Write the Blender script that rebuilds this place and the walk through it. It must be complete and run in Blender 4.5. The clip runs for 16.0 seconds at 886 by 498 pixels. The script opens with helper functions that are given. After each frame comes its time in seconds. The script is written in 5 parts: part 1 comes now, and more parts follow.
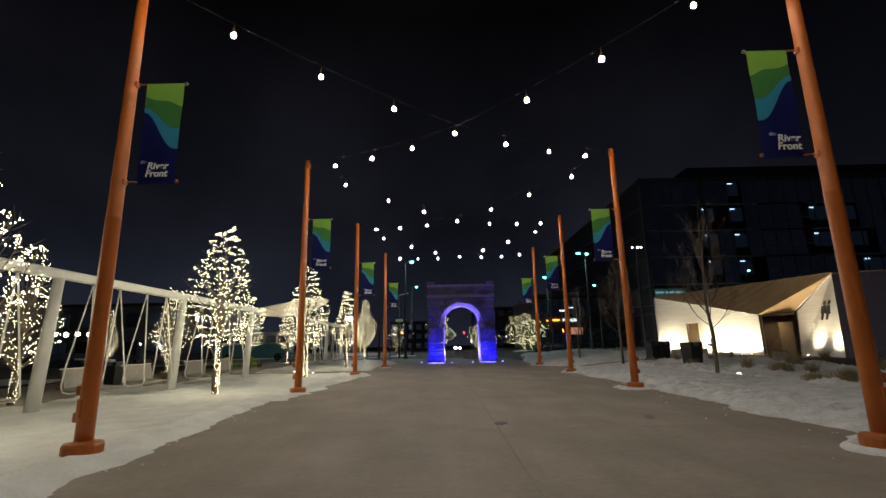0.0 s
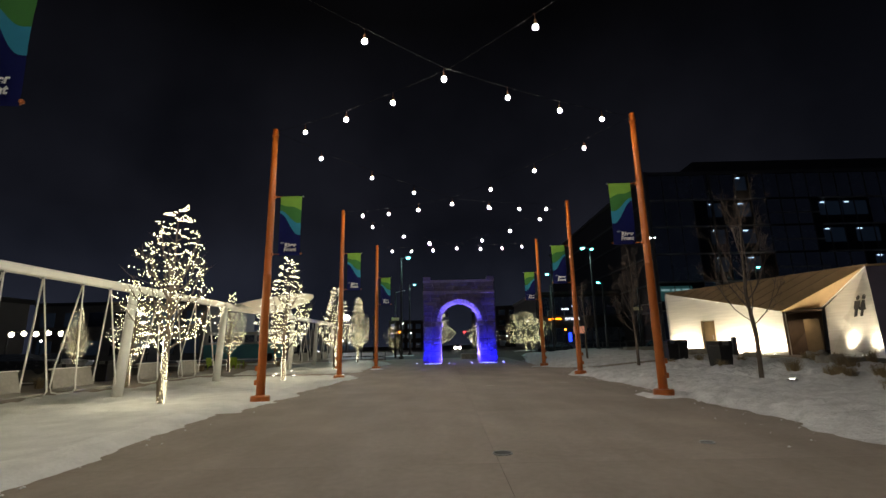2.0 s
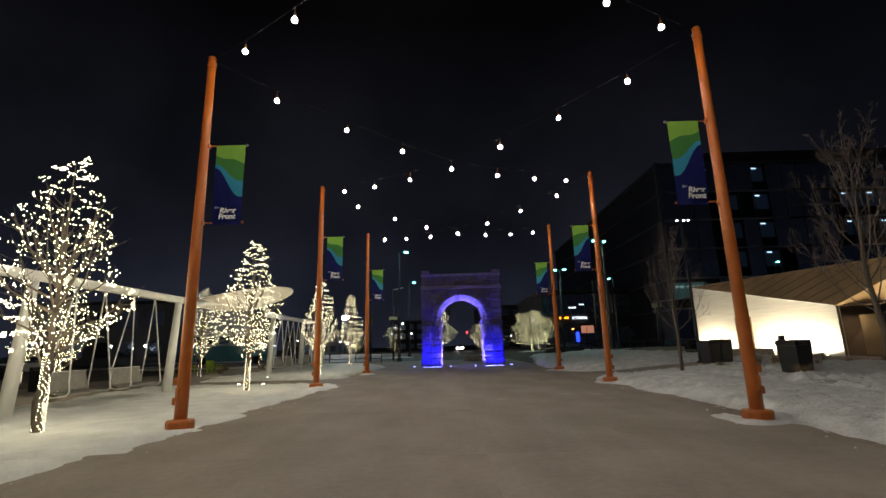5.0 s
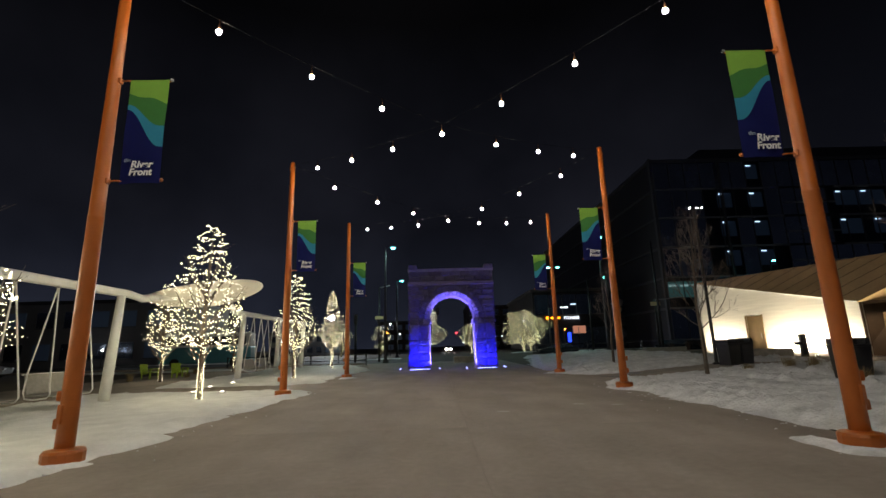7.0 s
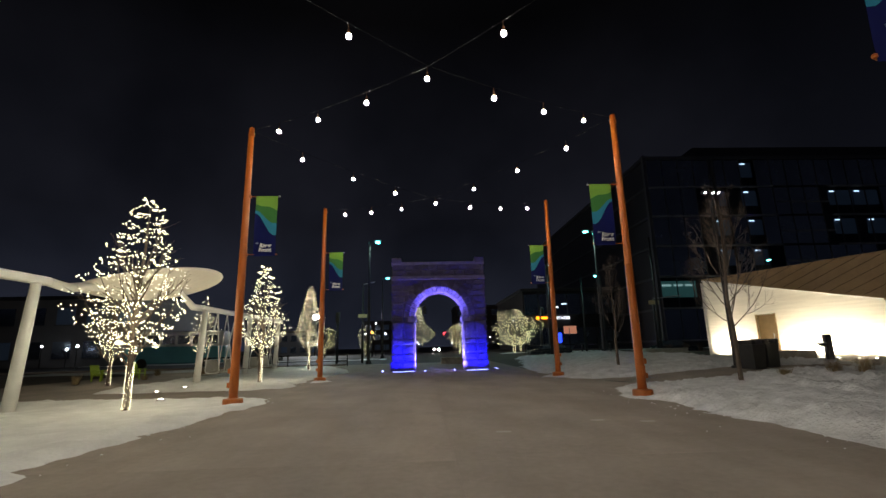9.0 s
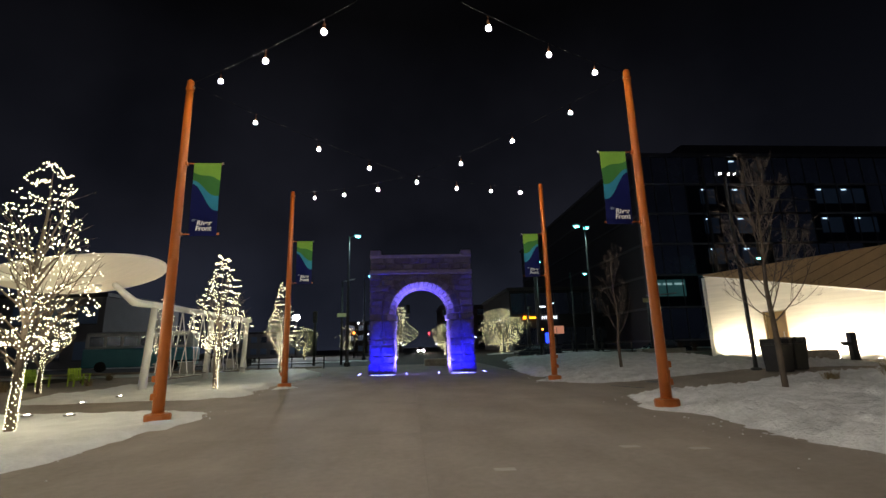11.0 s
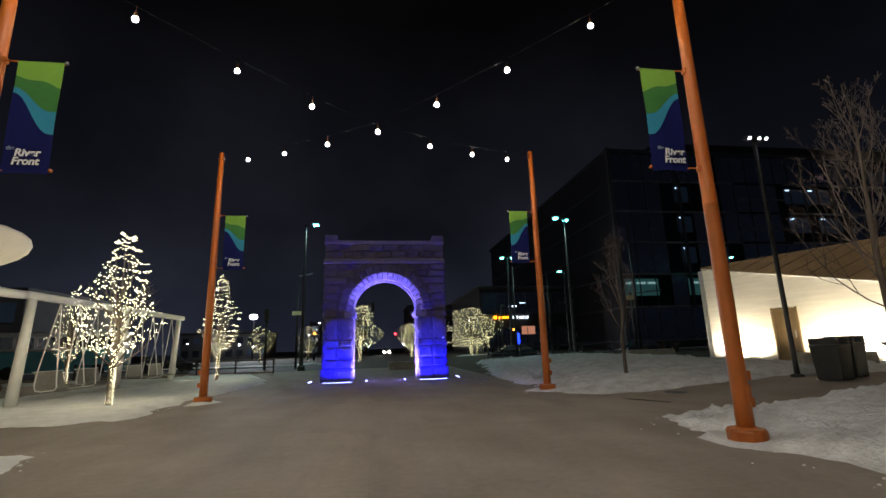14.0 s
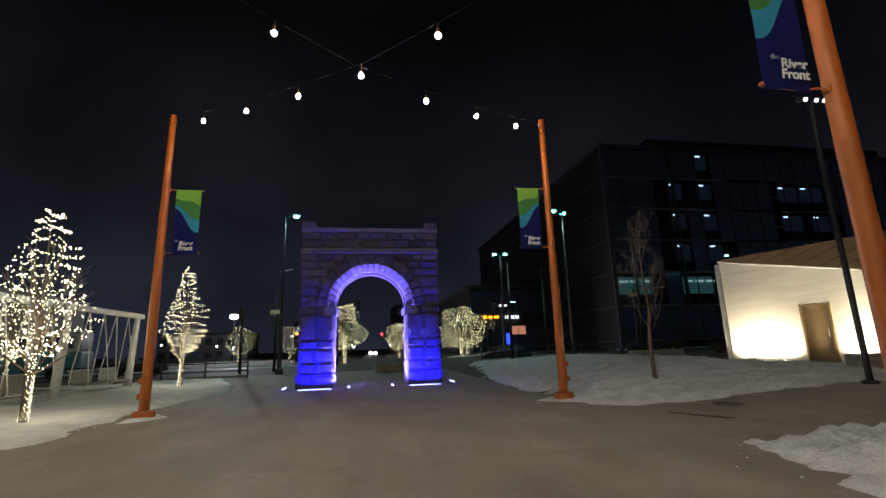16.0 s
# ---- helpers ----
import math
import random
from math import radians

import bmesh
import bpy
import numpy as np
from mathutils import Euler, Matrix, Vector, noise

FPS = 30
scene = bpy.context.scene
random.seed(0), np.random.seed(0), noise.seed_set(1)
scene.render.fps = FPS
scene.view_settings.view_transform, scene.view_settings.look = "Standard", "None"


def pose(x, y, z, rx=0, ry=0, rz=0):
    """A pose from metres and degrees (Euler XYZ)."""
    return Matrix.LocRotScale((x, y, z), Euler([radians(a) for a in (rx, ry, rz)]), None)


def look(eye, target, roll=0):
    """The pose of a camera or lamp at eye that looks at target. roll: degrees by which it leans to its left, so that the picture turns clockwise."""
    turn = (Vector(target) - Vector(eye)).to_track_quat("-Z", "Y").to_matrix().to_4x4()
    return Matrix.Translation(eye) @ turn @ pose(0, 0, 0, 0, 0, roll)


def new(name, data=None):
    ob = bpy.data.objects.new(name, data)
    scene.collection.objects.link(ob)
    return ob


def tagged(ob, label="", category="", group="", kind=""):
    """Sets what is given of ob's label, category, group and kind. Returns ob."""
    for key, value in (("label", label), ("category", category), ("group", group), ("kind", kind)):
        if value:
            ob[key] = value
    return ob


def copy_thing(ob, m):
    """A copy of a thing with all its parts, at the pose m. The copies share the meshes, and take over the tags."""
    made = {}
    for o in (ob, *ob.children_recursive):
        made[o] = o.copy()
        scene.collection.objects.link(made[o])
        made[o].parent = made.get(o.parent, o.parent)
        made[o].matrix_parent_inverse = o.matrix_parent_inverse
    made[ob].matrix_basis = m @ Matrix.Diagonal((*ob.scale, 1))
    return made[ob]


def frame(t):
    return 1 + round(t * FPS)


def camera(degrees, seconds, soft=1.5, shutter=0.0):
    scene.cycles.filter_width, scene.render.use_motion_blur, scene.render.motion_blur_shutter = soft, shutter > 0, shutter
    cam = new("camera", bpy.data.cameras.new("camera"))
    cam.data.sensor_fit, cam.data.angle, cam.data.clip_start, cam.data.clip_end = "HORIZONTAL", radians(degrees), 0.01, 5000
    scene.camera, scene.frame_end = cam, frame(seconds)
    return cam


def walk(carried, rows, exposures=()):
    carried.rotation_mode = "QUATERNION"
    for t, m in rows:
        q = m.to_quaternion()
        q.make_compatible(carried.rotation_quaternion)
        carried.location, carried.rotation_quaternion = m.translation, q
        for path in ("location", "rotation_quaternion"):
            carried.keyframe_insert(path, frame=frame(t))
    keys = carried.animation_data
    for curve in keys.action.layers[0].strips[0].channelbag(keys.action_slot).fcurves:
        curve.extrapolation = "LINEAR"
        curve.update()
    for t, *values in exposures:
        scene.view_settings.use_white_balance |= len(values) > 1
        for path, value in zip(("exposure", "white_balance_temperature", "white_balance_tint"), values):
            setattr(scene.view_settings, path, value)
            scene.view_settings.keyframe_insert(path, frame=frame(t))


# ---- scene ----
cam = camera(88.5, 16.0, soft=1.5)
METRES, EYE, TILT, LEAN, TURN = 20.5, 1.5, 0.0, 0.0, 0.0
ROWS = [
    (0.0, 0.0, 0.0, 0.0, 0.24, 11.96, 1.15),
    (0.5, 0.0039, 0.0328, -0.0, 0.33, 11.97, 1.13),
    (1.0, 0.0084, 0.0632, -0.0012, 0.29, 11.94, 1.2),
    (1.5, 0.0124, 0.0956, 0.0004, 0.14, 11.94, 1.18),
    (2.0, 0.0142, 0.1248, -0.0004, 0.31, 11.91, 1.2),
    (2.5, 0.0151, 0.157, 0.0003, 0.52, 11.93, 1.25),
    (3.0, 0.0167, 0.1885, 0.0002, 0.75, 11.9, 1.35),
    (3.5, 0.0202, 0.2223, 0.001, 0.82, 11.93, 1.4),
    (6.0, 0.0209, 0.3761, 0.001, 0.05, 11.99, 1.58),
    (6.5, 0.0226, 0.4084, 0.0005, -0.41, 12.01, 1.62),
    (7.0, 0.0202, 0.4374, -0.0, -0.74, 12.06, 1.58),
    (7.5, 0.023, 0.4683, -0.0007, -1.15, 12.06, 1.59),
    (8.0, 0.0235, 0.4987, -0.0007, -1.5, 12.04, 1.43),
    (8.5, 0.0274, 0.5306, -0.0011, -1.92, 12.02, 1.41),
    (9.0, 0.0271, 0.5636, -0.001, -2.23, 12.07, 1.36),
    (11.5, 0.0388, 0.7159, -0.0013, -4.8, 12.09, 1.59),
    (12.0, 0.0386, 0.7478, -0.0007, -5.69, 12.04, 1.6),
    (12.5, 0.0427, 0.777, -0.0026, -6.58, 12.11, 1.65),
    (13.0, 0.0439, 0.8095, -0.0014, -7.08, 12.14, 1.7),
    (13.5, 0.0486, 0.8381, -0.0013, -7.65, 12.1, 1.72),
    (14.0, 0.0509, 0.8708, 0.0008, -8.13, 12.1, 1.7),
    (14.5, 0.0532, 0.8987, 0.0001, -8.62, 12.09, 1.68),
    (15.0, 0.0547, 0.9324, 0.0016, -9.04, 12.1, 1.72),
    (15.5, 0.055, 0.9622, 0.0007, -9.28, 12.13, 1.72),
    (16.0, 0.0548, 0.9965, 0.0023, -9.8, 12.11, 1.85),
]
walk(cam, [(t, pose(0, 0, EYE, TILT, LEAN, TURN) @ pose(METRES * x, METRES * y, METRES * z, 90 + pitch, roll, yaw)) for t, x, y, z, yaw, pitch, roll in ROWS], exposures=[(0.0, 0.0), (9.0, 0.02), (11.5, 0.12), (16.0, 0.13)])

# ---- world and light ----
world = bpy.data.worlds.new("night_sky")
scene.world = world
world.use_nodes = True
wn, wl = world.node_tree.nodes, world.node_tree.links
wbg = wn["Background"]
wtc = wn.new("ShaderNodeTexCoord")
wsep = wn.new("ShaderNodeSeparateXYZ")
wramp = wn.new("ShaderNodeValToRGB")
wnoise = wn.new("ShaderNodeTexNoise")
wnoise.inputs["Scale"].default_value = 2.2
wnoise.inputs["Detail"].default_value = 4
wmix = wn.new("ShaderNodeMix")
wmix.data_type, wmix.blend_type = "RGBA", "MULTIPLY"
wmix.inputs[0].default_value = 0.7
e = wramp.color_ramp.elements
e[0].position, e[0].color = 0.0, (0.013, 0.0155, 0.025, 1)
e[1].position, e[1].color = 0.62, (0.0009, 0.0009, 0.0011, 1)
e2 = wramp.color_ramp.elements.new(0.25)
e2.color = (0.0050, 0.0055, 0.0084, 1)
wl.new(wtc.outputs["Generated"], wsep.inputs[0])
wl.new(wsep.outputs["Z"], wramp.inputs[0])
wl.new(wtc.outputs["Generated"], wnoise.inputs["Vector"])
wl.new(wramp.outputs[0], wmix.inputs[6])
wcl = wn.new("ShaderNodeValToRGB")
wcl.color_ramp.elements[0].position, wcl.color_ramp.elements[0].color = 0.38, (0.35, 0.35, 0.36, 1)
wcl.color_ramp.elements[1].position, wcl.color_ramp.elements[1].color = 0.68, (1.5, 1.42, 1.36, 1)
wl.new(wnoise.outputs[0], wcl.inputs[0])
wl.new(wcl.outputs[0], wmix.inputs[7])
wl.new(wmix.outputs[2], wbg.inputs[0])
wbg.inputs[1].default_value = 1.6

BULB, LED = 500.0, 13.0
WARM = (1.0, 0.80, 0.56)


def lamp(name, kind, at, energy, color, to=None, size=0.1, spot=60, size_y=None, blend=0.6):
    d = bpy.data.lights.new(name, kind)
    d.energy, d.color = energy, color
    if kind == "AREA":
        d.shape, d.size, d.size_y = "RECTANGLE", size, size_y or size
    else:
        d.shadow_soft_size = size
    if kind == "SPOT":
        d.spot_size, d.spot_blend = radians(spot), blend
    if kind == "AREA":
        d.spread = radians(140)
    ob = new(name, d)
    ob.matrix_world = look(at, to) if to else Matrix.Translation(at)
    return ob


# ---- materials ----
def mat(name, color, rough=0.6, metal=0.0, vary=0.25, scale=6.0, fine=60.0, bump=0.15, dist=0.01, stretch=(1, 1, 1), per_object=0.0, spec=0.5, island=0.0):
    m = bpy.data.materials.new(name)
    m.use_nodes = True
    n, l = m.node_tree.nodes, m.node_tree.links
    b = n["Principled BSDF"]
    b.inputs["Metallic"].default_value = metal
    b.inputs["Specular IOR Level"].default_value = spec
    tc, mp = n.new("ShaderNodeTexCoord"), n.new("ShaderNodeMapping")
    mp.inputs["Scale"].default_value = stretch
    l.new(tc.outputs["Object"], mp.inputs[0])
    big, small = n.new("ShaderNodeTexNoise"), n.new("ShaderNodeTexNoise")
    for t, s, d in ((big, scale, 5), (small, fine, 3)):
        t.inputs["Scale"].default_value, t.inputs["Detail"].default_value = s, d
        l.new(mp.outputs[0], t.inputs["Vector"])
    add = n.new("ShaderNodeMath")
    add.operation = "MULTIPLY_ADD"
    l.new(small.outputs[0], add.inputs[0])
    add.inputs[1].default_value = 0.4
    l.new(big.outputs[0], add.inputs[2])
    ramp = n.new("ShaderNodeValToRGB")
    lo, hi = [max(0, c * (1 - vary)) for c in color], [min(1, c * (1 + vary)) for c in color]
    ramp.color_ramp.elements[0].position, ramp.color_ramp.elements[0].color = 0.45, (*lo, 1)
    ramp.color_ramp.elements[1].position, ramp.color_ramp.elements[1].color = 0.95, (*hi, 1)
    l.new(add.outputs[0], ramp.inputs[0])
    out = ramp.outputs[0]
    if per_object or island:
        if island:
            info = n.new("ShaderNodeNewGeometry")
            rnd = info.outputs["Random Per Island"]
        else:
            info = n.new("ShaderNodeObjectInfo")
            rnd = info.outputs["Random"]
        mr = n.new("ShaderNodeMapRange")
        amount = per_object or island
        mr.inputs["To Min"].default_value, mr.inputs["To Max"].default_value = 1 - amount, 1 + amount
        l.new(rnd, mr.inputs[0])
        sc = n.new("ShaderNodeVectorMath")
        sc.operation = "SCALE"
        l.new(out, sc.inputs[0])
        l.new(mr.outputs[0], sc.inputs["Scale"])
        out = sc.outputs[0]
    l.new(out, b.inputs["Base Color"])
    rr = n.new("ShaderNodeMapRange")
    rr.inputs["To Min"].default_value, rr.inputs["To Max"].default_value = max(0.02, rough - 0.12), min(1, rough + 0.12)
    l.new(big.outputs[0], rr.inputs[0])
    l.new(rr.outputs[0], b.inputs["Roughness"])
    if bump:
        bp = n.new("ShaderNodeBump")
        bp.inputs["Strength"].default_value, bp.inputs["Distance"].default_value = bump, dist
        l.new(add.outputs[0], bp.inputs["Height"])
        l.new(bp.outputs[0], b.inputs["Normal"])
    return m


def glow(name, color, strength):
    m = bpy.data.materials.new(name)
    m.use_nodes = True
    n = m.node_tree.nodes
    b = n["Principled BSDF"]
    b.inputs["Base Color"].default_value = (*[c * 0.5 for c in color], 1)
    b.inputs["Emission Color"].default_value = (*color, 1)
    b.inputs["Emission Strength"].default_value = strength
    return m


def concrete_mat():
    m = mat("concrete_pavement", (0.318, 0.270, 0.232), 0.82, vary=0.22, scale=0.55, fine=9, bump=0.25, dist=0.004, per_object=0.04)
    n, l = m.node_tree.nodes, m.node_tree.links
    b = n["Principled BSDF"]
    link = b.inputs["Base Color"].links[0].from_socket
    v = n.new("ShaderNodeTexNoise")
    v.inputs["Scale"].default_value, v.inputs["Detail"].default_value, v.inputs["Roughness"].default_value = 130, 6, 0.75
    g = n.new("ShaderNodeNewGeometry")
    l.new(g.outputs["Position"], v.inputs["Vector"])
    s = n.new("ShaderNodeTexNoise")
    s.inputs["Scale"].default_value, s.inputs["Detail"].default_value = 0.9, 8
    mp = n.new("ShaderNodeMapping")
    mp.inputs["Scale"].default_value = (1.6, 0.28, 1)
    l.new(g.outputs["Position"], mp.inputs[0])
    l.new(mp.outputs[0], s.inputs["Vector"])
    cr = n.new("ShaderNodeValToRGB")
    cr.color_ramp.elements[0].position, cr.color_ramp.elements[0].color = 0.34, (0.88, 0.87, 0.86, 1)
    cr.color_ramp.elements[1].position, cr.color_ramp.elements[1].color = 0.62, (1, 1, 1, 1)
    l.new(s.outputs[0], cr.inputs[0])
    cr2 = n.new("ShaderNodeValToRGB")
    cr2.color_ramp.elements[0].position, cr2.color_ramp.elements[0].color = 0.3, (0.72, 0.72, 0.72, 1)
    cr2.color_ramp.elements[1].position, cr2.color_ramp.elements[1].color = 0.62, (1.08, 1.07, 1.05, 1)
    l.new(v.outputs[0], cr2.inputs[0])
    m1, m2 = n.new("ShaderNodeMix"), n.new("ShaderNodeMix")
    for q in (m1, m2):
        q.data_type, q.blend_type = "RGBA", "MULTIPLY"
        q.inputs[0].default_value = 1
    l.new(link, m1.inputs[6]); l.new(cr.outputs[0], m1.inputs[7])
    l.new(m1.outputs[2], m2.inputs[6]); l.new(cr2.outputs[0], m2.inputs[7])
    l.new(m2.outputs[2], b.inputs["Base Color"])
    return m


def board_wall_mat():
    m = mat("board_marked_wall", (0.74, 0.71, 0.64), 0.75, vary=0.1, scale=1.2, fine=14, bump=0.35, dist=0.02, stretch=(0.5, 0.5, 7))
    return m


M_CONC = concrete_mat()
M_SNOW = mat("snow", (0.74, 0.75, 0.74), 0.7, vary=0.15, scale=1.6, fine=17, bump=0.8, dist=0.04)
M_DIRTYSNOW = mat("dirty_snow", (0.63, 0.63, 0.635), 0.75, vary=0.24, scale=2.6, fine=19, bump=1.0, dist=0.07)
M_EARTH = mat("winter_ground", (0.075, 0.062, 0.048), 0.95, vary=0.45, scale=0.7, fine=12, bump=0.6, dist=0.03)
M_ASPH = mat("asphalt", (0.05, 0.05, 0.052), 0.8, vary=0.3, scale=0.5, fine=40, bump=0.3, dist=0.005)
M_ORANGE = mat("orange_paint", (0.41, 0.108, 0.016), 0.38, vary=0.10, scale=3, fine=50, bump=0.05, dist=0.002)
M_DARKMETAL = mat("dark_metal", (0.028, 0.028, 0.03), 0.45, metal=0.3, vary=0.25, scale=5, bump=0.08)
M_SOCKET = mat("brown_socket", (0.07, 0.03, 0.012), 0.6, vary=0.2, bump=0, spec=0.2)
M_CABLE = mat("black_cable", (0.012, 0.012, 0.012), 0.9, vary=0.2, bump=0, spec=0.1)
M_STEEL = mat("galvanised_steel", (0.34, 0.34, 0.34), 0.45, metal=0.7, vary=0.2, scale=8, bump=0.05)
M_WHITE = mat("white_painted_steel", (0.72, 0.71, 0.67), 0.45, vary=0.08, scale=3, bump=0.04)
M_SHELL = mat("white_shell", (0.74, 0.71, 0.64), 0.55, vary=0.08, scale=2.5, fine=30, bump=0.1, stretch=(1, 6, 1))
M_SEAT = mat("grey_seat_mesh", (0.27, 0.25, 0.22), 0.6, vary=0.2, scale=8, fine=120, bump=0.5, dist=0.01)
M_BARK = mat("bark", (0.10, 0.078, 0.06), 0.9, vary=0.35, scale=9, fine=60, bump=0.6, dist=0.01, stretch=(1, 1, 0.3))
M_TWIG = mat("twig", (0.115, 0.088, 0.07), 0.85, vary=0.3, scale=12, bump=0.2)
M_TWIGPALE = mat("pale_twig", (0.14, 0.11, 0.095), 0.85, vary=0.3, scale=12, bump=0.2)
M_WALL = board_wall_mat()
M_ROOF = mat("bronze_roof_metal", (0.46, 0.31, 0.16), 0.5, metal=0.1, vary=0.12, scale=1.5, fine=12, bump=0.08)
M_BROWN = mat("brown_recess", (0.115, 0.072, 0.042), 0.6, vary=0.2, scale=3, bump=0.1)
M_DOOR = mat("bronze_door", (0.24, 0.165, 0.08), 0.5, vary=0.12, scale=3, bump=0.05)
# pavilion side wall out of the light: shade put into this dark purple-grey
M_SHADEWALL = mat("shade_painted_wall", (0.17, 0.15, 0.21), 0.8, vary=0.1, scale=2, bump=0.15)
M_BLACK = mat("black_sign", (0.02, 0.02, 0.022), 0.5, vary=0.2, bump=0)
# arch stones: part of the blue wash is put into these dark, blue-leaning colours
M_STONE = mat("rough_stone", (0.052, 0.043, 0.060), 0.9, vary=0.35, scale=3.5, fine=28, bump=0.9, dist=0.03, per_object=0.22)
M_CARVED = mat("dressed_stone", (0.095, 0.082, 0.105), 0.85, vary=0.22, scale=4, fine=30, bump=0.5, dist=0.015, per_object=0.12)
M_LIME = mat("banner_lime", (0.17, 0.33, 0.05), 0.75, vary=0.05, scale=8, fine=300, bump=0.05, spec=0.15)
M_GREEN = mat("banner_green", (0.045, 0.16, 0.04), 0.75, vary=0.05, scale=8, fine=300, bump=0.05, spec=0.15)
M_TEAL = mat("banner_teal", (0.03, 0.21, 0.32), 0.75, vary=0.05, scale=8, fine=300, bump=0.05, spec=0.15)
M_NAVY = mat("banner_navy", (0.005, 0.008, 0.075), 0.75, vary=0.08, scale=8, fine=300, bump=0.05, spec=0.15)
M_LETTER = mat("white_lettering", (0.80, 0.80, 0.80), 0.7, vary=0.03, bump=0)
M_LETTERG = mat("grey_lettering", (0.22, 0.26, 0.32), 0.7, vary=0.03, bump=0)
M_BULB = glow("bulb_glow", (1.0, 0.925, 0.80), BULB)
M_LED = glow("led_glow", (1.0, 0.87, 0.52), LED)
M_LEDGREEN = glow("far_led_glow", (0.95, 0.88, 0.46), 5.0)
M_TEALLAMP = glow("street_lamp_glow", (0.12, 0.95, 0.85), 20.0)
M_PATIO = glow("patio_lamp_glow", (1.0, 0.88, 0.66), 12.0)
M_WHITELAMP = glow("white_lamp_glow", (0.9, 0.95, 1.0), 14.0)
M_FLOODLAMP = glow("flood_lamp_glow", (0.95, 0.97, 1.0), 70.0)
M_HEADLAMP = glow("headlamp_glow", (1.0, 0.95, 0.82), 900.0)
M_GRAZER = glow("warm_strip_glow", (1.0, 0.90, 0.70), 30.0)
M_BLUESTRIP = glow("blue_strip_glow", (0.28, 0.30, 1.0), 14.0)
M_RED = glow("red_signal_glow", (1.0, 0.02, 0.03), 30.0)
M_AMBER = glow("amber_signal_glow", (1.0, 0.2, 0.02), 16.0)
M_BLUESIGN = glow("blue_sign_glow", (0.02, 0.06, 1.0), 2.5)
M_ORANGESIGN = glow("orange_sign_glow", (1.0, 0.30, 0.01), 4.0)
M_WHITESIGN = glow("white_sign_glow", (0.85, 0.9, 1.0), 2.2)
M_COOLWIN = glow("cool_ceiling_light", (0.62, 0.8, 1.0), 1.8)
M_HALLLIGHT = glow("hall_ceiling_light", (0.6, 0.9, 0.85), 0.35)
M_ROOMBLUE = glow("lit_room_blue", (0.2, 0.30, 0.48), 0.014)
M_ROOMWARM = glow("lit_room_warm", (1.0, 0.42, 0.26), 0.4)
M_ROOMGREEN = glow("lit_room_teal", (0.25, 0.7, 0.65), 0.05)
M_GLASS = mat("dark_facade_glass", (0.17, 0.20, 0.25), 0.25, metal=0.85, vary=0.3, scale=0.2, fine=2, bump=0.02)
M_FACADE = mat("dark_facade", (0.035, 0.036, 0.04), 0.6, vary=0.2, scale=0.5, bump=0.05)
M_MULLION = mat("facade_mullion", (0.1, 0.103, 0.11), 0.5, metal=0.3, vary=0.15, bump=0)
M_BAND = mat("facade_band", (0.26, 0.27, 0.29), 0.5, metal=0.2, vary=0.2, scale=0.4, bump=0)
M_FARWALL = mat("far_brick", (0.05, 0.038, 0.034), 0.85, vary=0.3, scale=0.6, fine=6, bump=0.2)
M_STUCCO = mat("pale_stucco", (0.16, 0.16, 0.17), 0.8, vary=0.12, scale=0.8, bump=0.1)
M_GRASS = mat("dry_grass", (0.25, 0.19, 0.105), 0.9, vary=0.3, scale=20, bump=0.2, island=0.3)
M_SHRUB = mat("bare_shrub", (0.10, 0.065, 0.05), 0.9, vary=0.3, scale=20, bump=0.2)
M_ROCK = mat("boulder_stone", (0.30, 0.27, 0.23), 0.9, vary=0.3, scale=4, fine=30, bump=0.7, dist=0.03)
M_CHAIR = mat("lime_chair", (0.32, 0.46, 0.04), 0.5, vary=0.1, bump=0.03)
M_CARDARK = mat("dark_car_paint", (0.02, 0.022, 0.028), 0.25, vary=0.1, bump=0)
M_CARWHITE = mat("pale_car_paint", (0.42, 0.44, 0.47), 0.3, vary=0.1, bump=0)
M_BUSTEAL = mat("teal_bus_paint", (0.06, 0.24, 0.30), 0.35, vary=0.15, scale=0.6, bump=0)
M_TYRE = mat("tyre", (0.015, 0.015, 0.015), 0.85, vary=0.2, bump=0.1)
M_SIGNAL = mat("signal_housing", (0.03, 0.032, 0.03), 0.6, vary=0.2, bump=0)
M_PALESIGN = mat("pale_sign", (0.55, 0.48, 0.26), 0.6, vary=0.1, bump=0)
M_STEELPALE = mat("pale_inlay", (0.41, 0.365, 0.32), 0.7, vary=0.15, bump=0.1)


# ---- mesh helpers ----
def obj(name, bm, mats, parent=None, smooth=False):
    me = bpy.data.meshes.new(name)
    bm.normal_update()
    if smooth:
        for f in bm.faces:
            f.smooth = True
    bm.to_mesh(me)
    bm.free()
    for m in (mats if isinstance(mats, (list, tuple)) else [mats]):
        me.materials.append(m)
    ob = new(name, me)
    if parent:
        ob.parent = parent
    return ob


def part(name, bm, material, parent, label="", smooth=False):
    ob = obj(name, bm, material, parent, smooth)
    if label:
        ob["label"] = label
    return ob


def thing(name, m, label, category, group="", kind=""):
    ob = new(name)
    ob.matrix_world = m
    ob.empty_display_size = 0.2
    return tagged(ob, label, category, group, kind)


